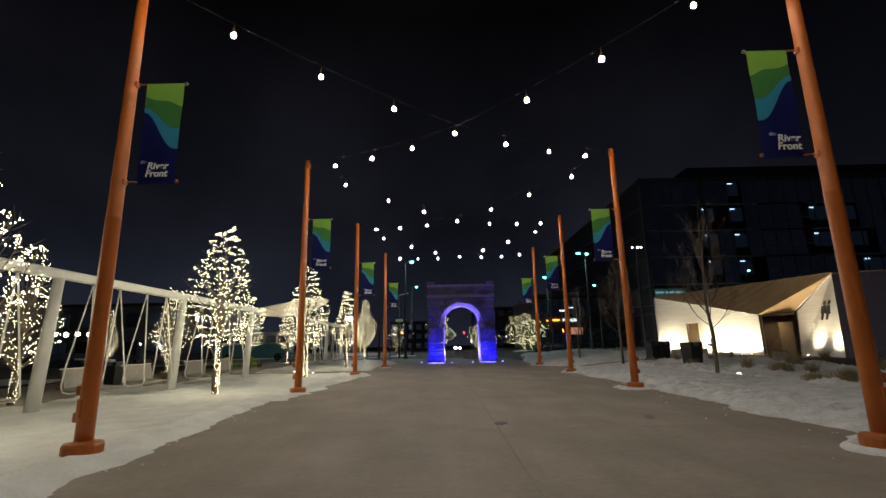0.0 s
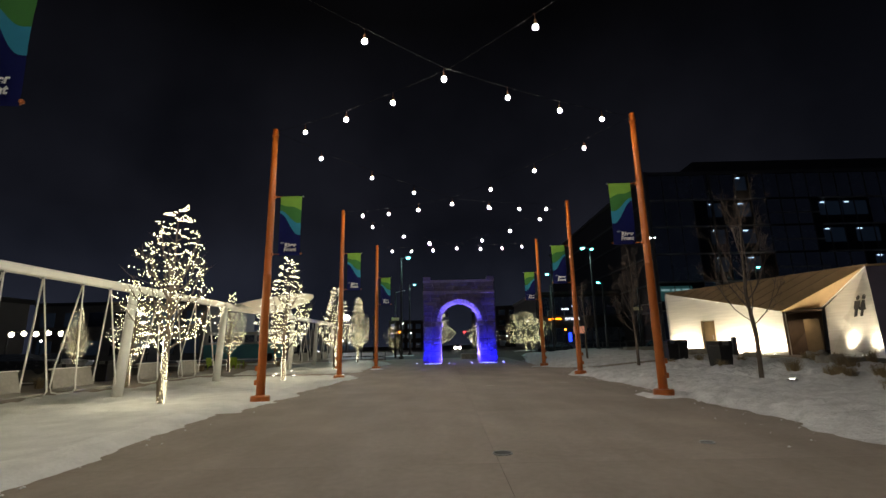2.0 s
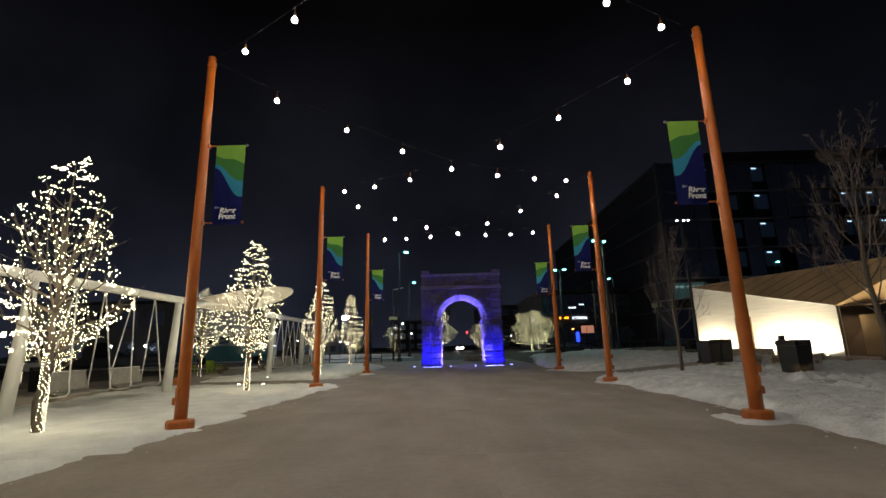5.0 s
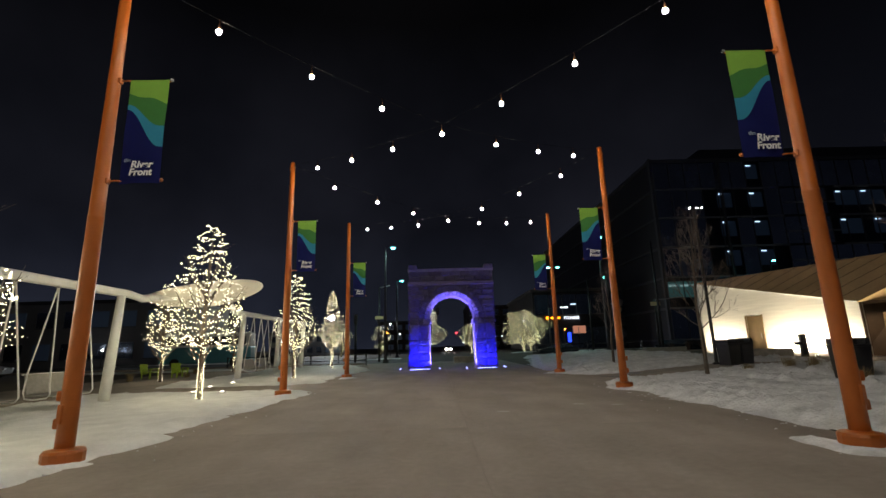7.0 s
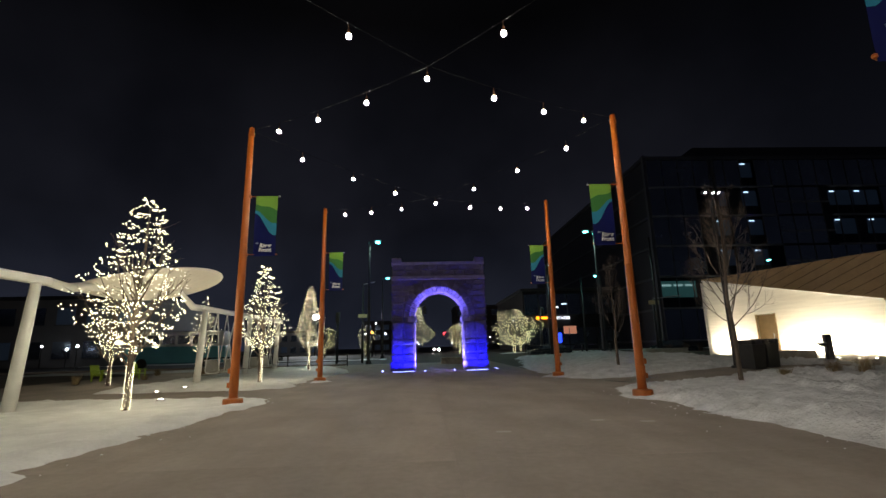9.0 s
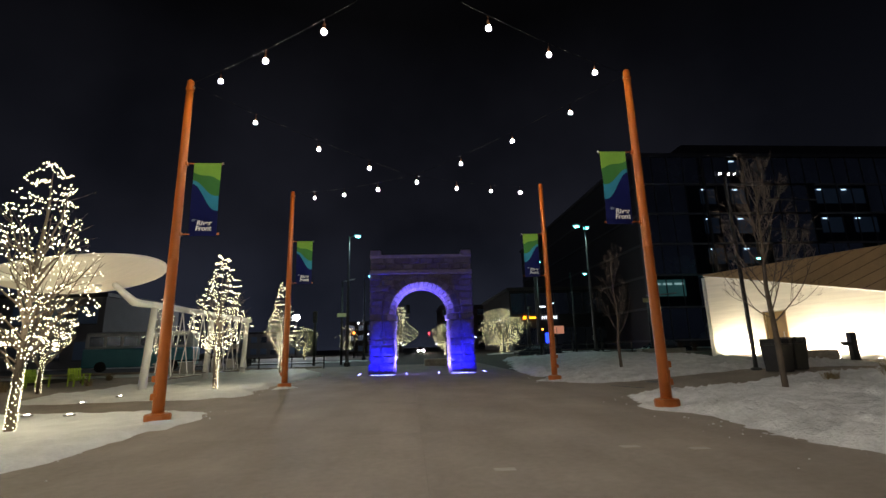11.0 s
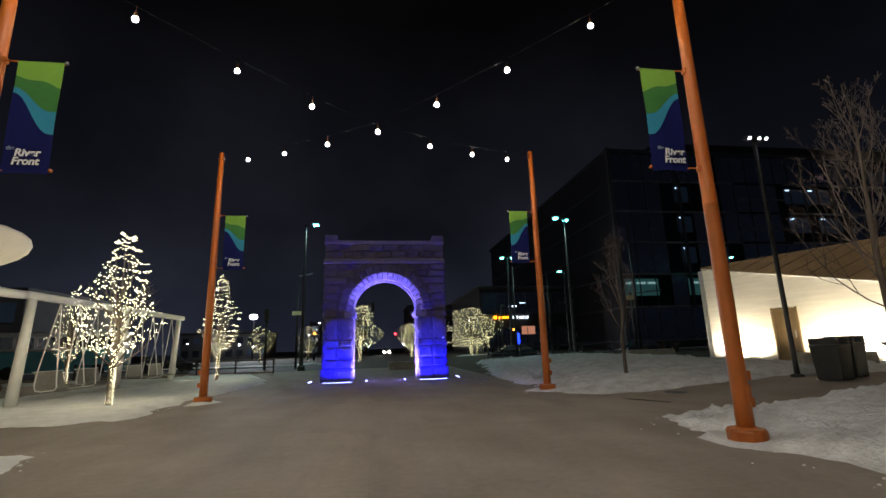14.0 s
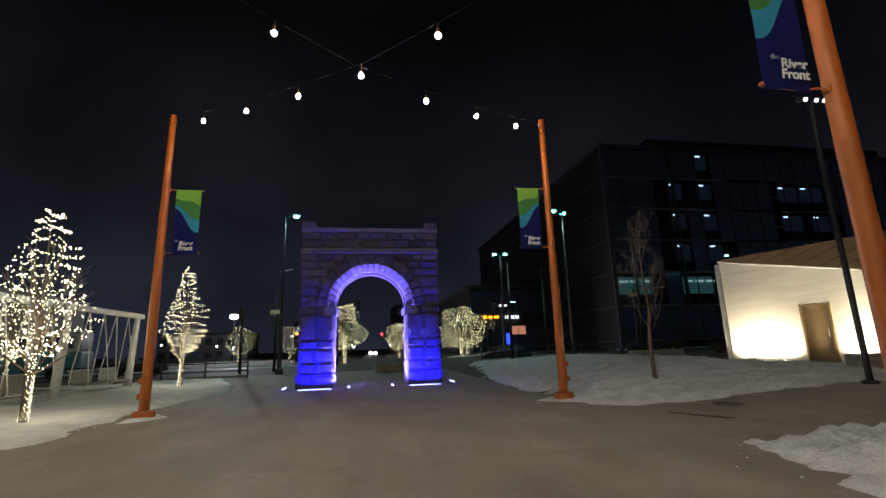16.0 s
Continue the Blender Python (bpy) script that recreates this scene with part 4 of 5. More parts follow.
canopy()
lamp("canopy_uplight", "SPOT", (-9.6, 29.9, 0.12), 260, (1.0, 0.80, 0.52), (-9.9, 29.5, 4), 0.1, 90)
u_ = thing("ground_uplight", pose(-9.6, 29.9, 0.02), "round uplight set in the ground below the canopy", "ground light", "ground uplights")
part("ring", lathe(bmesh.new(), [(0.12, 0), (0.12, 0.03), (0.09, 0.035)], 14), M_STEEL, u_)
part("lens", lathe(bmesh.new(), [(0.06, 0.036), (0.05, 0.042)], 14), M_GRAZER, u_)
for p in ((-8.4, 26.2), (-9.0, 30.8), (-7.3, 26.0), (9.0, 14.48)):
    copy_thing(u_, pose(p[0], p[1], ground_z(*p) + 0.11))


# ---- street lamps, signals and dark poles ----
def street_lamp(x, y, h, heads, label="tall grey street lamp with a cool teal-white head"):
    t = thing("street_lamp", pose(x, y, ground_z(x, y) - 0.03), label, "street lamp", "street lamps")
    part("mast", lathe(bmesh.new(), [(0.17, 0), (0.16, 0.5), (0.085, h - 0.2), (0.06, h)], 12), M_DARKMETAL, t, smooth=True)
    part("base", lathe(bmesh.new(), [(0.28, 0), (0.28, 0.35), (0.18, 0.45)], 12), M_DARKMETAL, t)
    for dx, dy in heads:
        part("arm", tubem([(0, 0, h - 0.25), (dx * 0.5, dy * 0.5, h - 0.02), (dx, dy, h)], 0.045, 6), M_DARKMETAL, t)
        hd = part("head", boxm(dx - 0.34, dx + 0.34, dy - 0.18, dy + 0.18, h - 0.02, h + 0.12, bevel=0.04), M_STEEL, t)
        part("lens", boxm(dx - 0.2, dx + 0.2, dy - 0.2, dy + 0.14, h - 0.17, h - 0.022, bevel=0.07), M_TEALLAMP, hd)


street_lamp(-4.7, 55.2, 11.7, [(0.8, 0)])
street_lamp(-5.5, 78, 11.5, [(0.8, 0)])
street_lamp(17.1, 53.9, 11.7, [(-0.8, 0), (0.35, 0.6)])
street_lamp(15.3, 65.6, 10.5, [(-0.6, 0), (0.6, 0)])
street_lamp(49.6, 74.0, 12.1, [(0.3, -0.3)])
street_lamp(24.5, 72, 10.0, [(-0.6, 0)])


for lx, ly, lz in ((-3.9, 55.2, 11.4), (16.3, 53.9, 11.4), (-4.7, 78, 11.2), (15.3, 65.6, 10.2)):
    lamp("street_light", "SPOT", (lx, ly, lz), 850, (0.62, 1.0, 0.92), (lx, ly, 0), 0.2, 150, blend=0.7)


def twin_pole(x, y, h):
    t = thing("area_light_pole", pose(x, y, ground_z(x, y)), "slim dark pole with small twin floodlights on top", "lamp post")
    part("mast", lathe(bmesh.new(), [(0.075, -0.03), (0.07, 0.3), (0.06, h)], 12), M_DARKMETAL, t, smooth=True)
    part("base", lathe(bmesh.new(), [(0.17, -0.03), (0.17, 0.05), (0.08, 0.08)], 12), M_DARKMETAL, t)
    part("crossbar", tubem([(-0.3, 0, h - 0.05), (0.3, 0, h - 0.05)], 0.03, 6), M_DARKMETAL, t)
    for s in (-0.28, 0.05, 0.28):
        f = part("floodlight", boxm(-0.09, 0.09, -0.12, 0.10, -0.06, 0.08, bevel=0.02), M_DARKMETAL, t)
        f.matrix_local = pose(s, -0.05, h + 0.02, 25, 0, 20 * s)
        if s:
            part("lens", boxm(-0.045, 0.045, -0.128, -0.121, -0.03, 0.035), M_WHITELAMP, f)


twin_pole(12.8, 29.6, 7.2)


def traffic_signal(x, y, h, arm, glowing, label):
    t = thing("traffic_signal", pose(x, y, 0), label, "traffic light", "traffic signals at the crossing")
    part("mast", lathe(bmesh.new(), [(0.14, 0), (0.09, h)], 10), M_DARKMETAL, t, smooth=True)
    if arm:
        part("arm", tubem([(0, 0, h - 0.4), (arm, 0, h - 0.1)], [0.08, 0.045], 8), M_DARKMETAL, t)
    hs = part("housing", boxm(arm - 0.2, arm + 0.2, -0.16, 0.1, h - 1.1, h, bevel=0.03), M_SIGNAL, t)
    for i, z in enumerate((h - 0.2, h - 0.55, h - 0.9)):
        on = glowing and i == 0
        part("lens", lathe(bmesh.new(), [(0.17, -0.02), (0.16, 0.02)], 12, (0, 0, 0)), glowing if on else M_BLACK, hs).matrix_local = pose(arm, -0.18, z, 90)
        part("visor", tubem([(arm, -0.16, z + 0.01), (arm, -0.36, z - 0.01)], 0.15, 10, caps=False), M_SIGNAL, hs)


traffic_signal(-1.5, 70, 6.6, 2.1, None, "dark traffic signal on a mast arm")
traffic_signal(9.5, 130, 5.0, -4.0, M_RED, "far traffic signal showing red")
traffic_signal(-8.5, 60, 5.2, 0, None, "dark traffic signal on a pole")
traffic_signal(15.2, 69, 6.0, 0.2, None, "dark traffic signal on a pole")
traffic_signal(23.5, 92, 4.1, 0, M_AMBER, "pedestrian signal glowing amber")
traffic_signal(-8.5, 92, 4.3, 0, M_AMBER, "pedestrian signal glowing amber")
for x, y, h, ax_ in ((12.5, 55, 8.0, 0), (20.5, 50, 10.5, 0), (20.5, 50.6, 5.2, 2.6), (-5.9, 60, 8.2, 1.2), (18.3, 62, 9.0, 0)):
    t = thing("utility_pole", pose(x, y, 0), "plain dark steel street pole", "pole", "dark street poles")
    part("mast", lathe(bmesh.new(), [(0.12, 0), (0.08, h)], 10), M_DARKMETAL, t, smooth=True)
    if ax_:
        part("arm", tubem([(0, 0, h - 0.1), (ax_, 0, h + 0.15)], 0.05, 6), M_STEEL, t)
        part("sign_plate", boxm(-0.45, 0.45, -0.13, -0.10, 4.6, 4.95), M_PALESIGN, t)

# crossing street and far street
bm = bmesh.new()
prism(bm, [(-400, 55.5, 0.006), (400, 55.5, 0.006), (400, 70, 0.006), (-400, 70, 0.006)], (0, 0, -0.03))
tagged(obj("road", bm, M_ASPH), "dark asphalt cross street", "road", kind="structure")
bm = bmesh.new()
prism(bm, [(-3.5, 70, 0.006), (9, 70, 0.006), (9, 400, 0.006), (-3.5, 400, 0.006)], (0, 0, -0.03))
tagged(obj("road", bm, M_ASPH), "dark asphalt street running on beyond the crossing", "road", kind="structure")
for y0, x0, x1 in ((53.6, -60, -6.5), (53.6, 9.5, 60)):
    bm = boxm(x0, x1, y0, y0 + 0.15, -0.05, 0.5 if x0 > 0 else 0.13, bevel=0.02)
    tagged(obj("kerb", bm, M_CONC), "concrete kerb along the cross street", "kerb", kind="structure")


# snow left along the far side of the cross street
for fx0, fx1, fy0, fy1 in ((-42, -4.5, 70.6, 74.5), (10.5, 44, 70.6, 73.8), (-30, -12.5, 47.5, 52.0), (-33, -20.5, 22.5, 27.5)):
    bm = make_grid(fx0, fx1, fy0, fy1, 60, 9, lambda x, y: ground_z(x, y) - 0.02 + 0.14 * noise.noise(Vector((x * 0.5, y * 0.7, 3))) + 0.07 * math.sin((y - fy0) / (fy1 - fy0) * math.pi))
    tagged(obj("snow", bm, M_SNOW, smooth=True), "patchy bank of old snow along the street", "snow", kind="stuff")


# fence of low rails by the street
def rail_fence(x0, x1, y, z):
    t = thing("rail_fence", pose(0, y, z), "low dark steel rail fence beside the street", "fence", "rail fences at the street")
    n = max(2, int(abs(x1 - x0) / 2.2))
    for i in range(n + 1):
        x = x0 + (x1 - x0) * i / n
        part("post", boxm(x - 0.05, x + 0.05, -0.05, 0.05, -0.1, 1.05, bevel=0.01), M_DARKMETAL, t)
    for h in (0.45, 0.95):
        part("rail", boxm(x0, x1, -0.03, 0.03, h - 0.04, h + 0.04), M_DARKMETAL, t)


rail_fence(-19, -6.2, 52.6, 0)
rail_fence(9.6, 20, 53.2, 0.4)


# ---- far lit trees ----
def far_lit_tree(x, y, h, rad, seed, zc=0.6, n=420):
    rng = random.Random(seed)
    t = thing("lit_street_tree", pose(x, y, 0), "round street tree strung densely with fairy lights", "tree", "far fairy-light trees")
    bm = bmesh.new()
    tube(bm, [(0, 0, 0), (0.05, 0, h * 0.25), (0, 0, h * 0.9)], [0.16, 0.12, 0.02], 8)
    part("trunk", bm, M_BARK, t, smooth=True)
    verts, faces = [], []
    bm = bmesh.new()
    for i in range(30):
        a = i * 2.4
        zz = h * rng.uniform(0.42, 0.98)
        rr = rad * rng.uniform(0.7, 1.0) * math.sqrt(max(0.06, 1 - ((zz / h - zc) / 0.42) ** 2))
        p0, p1 = Vector((0, 0, h * rng.uniform(0.25, 0.5))), Vector((rr * math.cos(a), rr * math.sin(a), zz))
        tube(bm, [p0, p0.lerp(p1, 0.5), p1], [0.018, 0.01, 0.004], 4, caps=False)
    n = int(n * 0.95)
    for i in range(n):
        u = (i + 0.5) / n
        f = 0.24 + 0.75 * u
        a = u * 13 * 2 * math.pi + seed
        rr = rad * math.sqrt(max(0.03, 1 - ((f - zc) / 0.42) ** 2)) * (1 + 0.9 * noise.noise(Vector((math.cos(a) * 1.3, math.sin(a) * 1.3, f * 5 + seed))))
        if rng.random() < 0.25:
            rr *= rng.uniform(0.3, 0.9)
        octa(verts, faces, (rr * math.cos(a) + rng.uniform(-0.08, 0.08), rr * math.sin(a) + rng.uniform(-0.08, 0.08), f * h + 0.1 * math.sin(a * 3) + rng.uniform(-0.07, 0.07)), 0.027)
    part("crown", bm, M_BARK, t)
    for i in range(n // 8):
        f = 0.45 * i / (n / 8)
        octa(verts, faces, (0.17 * math.cos(i), 0.17 * math.sin(i), f * h), 0.035)
    me = bpy.data.meshes.new("fairy_light_string")
    me.from_pydata(verts, [], faces)
    me.materials.append(M_LEDGREEN)
    ob = new("fairy_light_string", me)
    ob.parent = t
    tagged(ob, "glowing yellow-white fairy lights", kind="stuff")


far_lit_tree(12.8, 75, 6.2, 2.8, 1, n=540)
far_lit_tree(15.6, 84, 5.8, 2.4, 11, n=420)
far_lit_tree(-0.9, 75, 6.8, 1.9, 2, n=520)
far_lit_tree(6.9, 95, 5.4, 1.9, 3, n=420)
far_lit_tree(-9.9, 95, 5.4, 1.6, 4, n=150)
far_lit_tree(-17.2, 95, 5.4, 1.7, 5, n=240)
far_lit_tree(10.5, 112, 5.4, 2.2, 6, n=260)


# ---- vehicles ----
def car(x, y, turn, paint, label, lights=False):
    t = thing("car", pose(x, y, 0.01, 0, 0, turn), label, "car", "parked cars")
    bm = bmesh.new()
    side = [(-2.2, 0.35), (2.2, 0.35), (2.25, 0.75), (1.3, 0.95), (-2.0, 1.0), (-2.25, 0.8)]
    prism(bm, [(px, -0.88, pz) for px, pz in side], (0, 1.76, 0))
    bmesh.ops.bevel(bm, geom=bm.edges[:], offset=0.07, segments=2, affect="EDGES")
    part("body", bm, paint, t)
    bm = bmesh.new()
    prism(bm, [(px, -0.74, pz) for px, pz in ((-1.75, 0.98), (1.15, 0.95), (0.45, 1.46), (-1.1, 1.48))], (0, 1.48, 0))
    bmesh.ops.bevel(bm, geom=bm.edges[:], offset=0.06, segments=2, affect="EDGES")
    part("cabin", bm, M_GLASS, t, "dark glazed cabin")
    for px in (-1.4, 1.4):
        for py in (-0.86, 0.70):
            w = part("wheel", lathe(bmesh.new(), [(0.2, 0), (0.33, 0.02), (0.33, 0.14), (0.2, 0.16)], 16), M_TYRE, t)
            w.matrix_local = pose(px, py + 0.16, 0.33, 90)
    for py in (-0.6, 0.6):
        part("headlight", boxm(2.2, 2.29, py - 0.16, py + 0.16, 0.62, 0.80, bevel=0.02), M_HEADLAMP if lights else M_STEEL, t, "lit headlight" if lights else "")
        part("tail_light", boxm(-2.29, -2.2, py - 0.14, py + 0.14, 0.65, 0.82, bevel=0.02), M_RED if lights else M_STEEL, t)


car(3.4, 128, -90, M_CARDARK, "dark oncoming car with bright headlights", True)
car(14.0, 61.5, 180, M_CARDARK, "dark car standing on the cross street")
car(-17, 62, 0, M_CARDARK, "dark car standing on the cross street")
car(27, 60, 0, M_CARDARK, "dark car standing on the cross street")
car(-34, 44, 20, M_CARWHITE, "pale car parked beyond the lawn")
car(-31, 37, 20, M_CARDARK, "dark car parked beyond the lawn")


def bus(x, y, turn):
    t = thing("bus", pose(x, y, 0, 0, 0, turn), "teal and white bus parked behind the lawn", "bus")
    part("lower_body", boxm(-4.6, 4.6, -1.25, 1.25, 0.4, 2.1, bevel=0.15), M_BUSTEAL, t)
    part("upper_body", boxm(-4.5, 4.5, -1.2, 1.2, 2.1, 3.6, bevel=0.2), M_CARWHITE, t)
    for i in range(6):
        part("window", boxm(-4.1 + i * 1.4, -2.95 + i * 1.4, -1.225, -1.19, 2.3, 3.2, bevel=0.01), M_GLASS, t)
    for px in (-3, 3):
        part("wheel", lathe(bmesh.new(), [(0.25, 0), (0.48, 0.03), (0.48, 0.22), (0.25, 0.25)], 16), M_TYRE, t).matrix_local = pose(px, -1.05, 0.48, 90)


bus(-24.6, 60.5, 8)


# ---- buildings ----
def dark_office():
    t = thing("office_building", pose(36.2, 79, 0), "dark glass office block of seven storeys with few lit rooms", "building")
    W, D, H, fl = 62.0, 75.0, 30.3, 4.8
    part("body", boxm(0.3, W, 0.4, D, 0, H - 0.2), M_FACADE, t)
    part("penthouse", boxm(12.3, W - 2, 6, D - 8, H - 0.2, H + 4.6), M_FACADE, t)
    part("roof_edge", boxm(-0.2, W + 0.2, -0.15, D + 0.2, H - 0.25, H + 0.35, bevel=0.05), M_MULLION, t)
    part("corner_fin", boxm(-0.35, 0.05, -0.4, 0.2, 0, H + 0.4), M_MULLION, t)
    part("corner_fin", boxm(11.0, 11.3, -0.3, 0.2, 6, H), M_MULLION, t)
    # rooms with light in them: from x, to x, storey, light (1 strips, 2 hall, 3 one strip)
    rooms = [(30.0, 34.0, 4, 1), (34.2, 38.4, 4, 1), (30.0, 33.8, 3, 1), (35.6, 39.6, 3, 1), (38.0, 42.0, 2, 3), (10.5, 12.9, 4, 3), (10.5, 12.9, 3, 3), (10.5, 12.9, 2, 3),
             (15.8, 17.9, 5, 3), (15.6, 18.0, 4, 3), (15.8, 18.2, 3, 3), (16.0, 18.4, 2, 3), (0.4, 6.0, 1, 2), (10.8, 15.8, 1, 2)]
    for k in range(6):
        z = H - (6 - k) * fl
        for x0, x1 in ((0.06, 10.4), (10.7, 20.9), (21.2, 29.8), (30.2, W)):
            dz = (0, 0, -2.6, 0)[(0.06, 10.7, 21.2, 30.2).index(x0)]
            part("floor_band", boxm(x0, x1, 0.06, 0.5, z - 0.16 + dz, z + 0.10 + dz), M_BAND, t)
        part("floor_band", boxm(-0.02, 0.4, 0.5, D, z - 0.22, z + 0.10), M_MULLION, t)
        for c in range(24):
            x0 = 0.4 + c * 2.55
            inside = any(r[2] == k and r[0] - 1.3 < x0 + 1.27 < r[1] + 1.3 for r in rooms)
            w = part("window", boxm(x0 + 0.05, x0 + 2.5, 0.12, 0.16, z + 0.12, z + fl - 0.24), M_PANE if inside else M_GLASS, t)
            part("mullion", boxm(x0 - 0.05, x0 + 0.03, 0.02, 0.2, z + 0.1, z + fl - 0.22), M_MULLION, w)
    for x0, x1, k, light in rooms:
        z = H - (6 - k) * fl
        part("lit_room", boxm(x0, x1, 0.32, 0.38, z + 1.6, z + fl - 0.7), M_ROOMGREEN if light == 2 else M_ROOMBLUE, t, "dim blue lit room")
        for q in range(3 if light == 2 else 1):
            xx = x0 + 0.3 + q * 1.8
            part("ceiling_strip", boxm(xx, xx + (1.4 if light == 2 else 0.8), 0.24, 0.29, z + fl - (1.5 if light == 2 else 1.0), z + fl - (1.2 if light == 2 else 0.82)), M_HALLLIGHT if light == 2 else M_COOLWIN, t, "lit ceiling strip")


M_PANE = bpy.data.materials.new("clear_pane")
M_PANE.use_nodes = True
pb_ = M_PANE.node_tree.nodes["Principled BSDF"]
pb_.inputs["Transmission Weight"].default_value = 1.0
pb_.inputs["Roughness"].default_value = 0.0
pb_.inputs["IOR"].default_value = 1.02
pb_.inputs["Base Color"].default_value = (0.8, 0.88, 0.95, 1)
dark_office()


def low_building():
    t = thing("shop_building", pose(19, 96, 0), "low dark glass shop building with glowing signs", "building")
    part("body", boxm(0, 22, 0.3, 30, 0, 11.2), M_FACADE, t)
    part("roof_edge", boxm(-0.4, 22.4, -0.1, 30, 11.2, 11.7), M_MULLION, t)
    for i in range(8):
        x = 0.3 + i * 2.7
        for z0, z1 in ((0.3, 4.3), (6.8, 10.6)):
            w = part("window", boxm(x, x + 2.5, 0.2, 0.28, z0, z1), M_GLASS, t)
            part("mullion", boxm(x - 0.12, x - 0.02, 0.1, 0.3, z0, z1), M_MULLION, w)
    part("lit_room", boxm(7.3, 9.7, 0.12, 0.18, 3.2, 4.6), M_ROOMWARM, t, "glowing warm shop window")
    part("ceiling_strip", boxm(5.2, 6.6, 0.12, 0.18, 8.0, 8.25), M_WHITESIGN, t)
    part("ceiling_strip", boxm(7.2, 8.2, 0.12, 0.18, 8.6, 8.8), M_COOLWIN, t)
    s = part("sign_mark", boxm(2.3, 2.85, -0.02, 0.08, 5.95, 6.45, bevel=0.12), M_ORANGESIGN, t, "glowing orange sign shape")
    part("sign_bar", boxm(3.2, 5.0, -0.02, 0.08, 6.0, 6.35, bevel=0.05), M_ORANGESIGN, t, "glowing orange sign bar")
    c = bpy.data.curves.new("sign_lettering", "FONT")
    c.body, c.size, c.extrude, c.offset, c.space_character = "FITNESS", 0.7, 0.03, 0.015, 1.2
    c.materials.append(M_WHITESIGN)
    o = new("sign_lettering", c)
    o.parent = t
    o.matrix_local = pose(5.7, -0.05, 5.88, 90)
    part("blue_sign", boxm(6.2, 6.8, 0.0, 0.12, 1.6, 3.4, bevel=0.15), M_BLUESIGN, t, "glowing blue window sign")


low_building()


def plain_block(x, y, w, d, h, material, label, lights, seed, cols=6, rows=3):
    rng = random.Random(seed)
    t = thing("far_building", pose(x, y, 0), label, "building", "far buildings")
    part("wall", boxm(0, w, 0.2, d, 0, h), material, t)
    part("roof", boxm(-0.3, w + 0.3, -0.1, d + 0.3, h, h + 0.5, bevel=0.05), M_FACADE, t)
    for i in range(cols):
        for k in range(rows):
            x0, z0 = w * (i + 0.2) / cols, h * (k + 0.25) / rows
            lit = rng.random() < lights
            f = part("window", boxm(x0, x0 + w * 0.6 / cols, 0.10, 0.19, z0, z0 + h * 0.5 / rows), M_ROOMBLUE if lit else M_GLASS, t)
            part("window_frame", boxm(x0 - 0.1, x0 + w * 0.6 / cols + 0.1, 0.05, 0.19, z0 - 0.15, z0 - 0.01), M_MULLION, f)
    return t


plain_block(-62, 72, 26, 18, 8.5, M_STUCCO, "pale two-storey building with strip lights", 0.3, 4, 7, 2)
plain_block(10, 150, 24, 20, 13, M_FARWALL, "dark brick building far down the street", 0.1, 6, 7, 4)
plain_block(-20, 170, 18, 20, 10, M_FARWALL, "dark brick building far down the street", 0.1, 7, 6, 3)
plain_block(-46, 138, 20, 12, 6.0, M_STUCCO, "low pale building with a few lit windows", 0.4, 12, 8, 2)
plain_block(-90, 45, 24, 18, 8, M_FARWALL, "dark brick warehouse across the lot", 0.1, 8, 6, 2)
sp = plain_block(-58, 40, 15, 10, 6.5, M_STUCCO, "pale house with a lit porch beyond the lawn", 0.3, 9, 5, 2)
part("lit_sign", boxm(7, 10, 0.0, 0.08, 4.6, 5.1), M_WHITESIGN, sp, "glowing white sign strip")
part("light_strip", boxm(1, 14, 0.0, 0.06, 6.2, 6.32), M_ROOMWARM, sp, "red glowing cornice strip")

# strong flood light far beyond the crossing
fl_ = thing("flood_light_mast", pose(-25.6, 123.6, 0), "far mast with one dazzling white floodlight", "lamp post")
part("mast", lathe(bmesh.new(), [(0.15, 0), (0.1, 9.0)], 8), M_DARKMETAL, fl_)
part("lens", lathe(bmesh.new(), [(0.25, -0.5), (0.7, -0.3), (0.85, 0), (0.7, 0.3), (0.25, 0.5)], 14, (0, -0.3, 9.1)), M_FLOODLAMP, fl_)
lamp("flood_light", "SPOT", (-25.4, 122.5, 9.1), 22000, (0.85, 0.93, 1.0), (-20, 70, 0), 0.5, 120)
for x, y, z in ((-46, 70, 2.6), (-43, 70, 2.2), (-36, 62, 2.4), (-50, 60, 3.0), (-30, 100, 3.2), (-22, 110, 2.5), (22, 110, 2.5), (8, 140, 2.4), (-2, 160, 3.0), (-48, 40, 2.2), (-50.5, 40, 2.4), (-45.5, 41, 2.0), (-8.5, 98, 6.0), (-7.2, 104, 4.2), (-13, 118, 4.6), (18.5, 104, 6.2), (16.2, 122, 3.4), (-1.2, 150, 2.2), (12, 118, 2.0), (-19, 90, 2.6)):
    t = thing("path_lantern", pose(x, y, 0), "small white lantern on a short post", "lantern", "far lanterns")
    part("post", lathe(bmesh.new(), [(0.06, 0), (0.05, z - 0.15)], 8), M_DARKMETAL, t)
    part("globe", lathe(bmesh.new(), [(0.03, -0.13), (0.11, -0.07), (0.11, 0.07), (0.03, 0.13)], 10, (0, 0, z)), M_WHITELAMP, t)


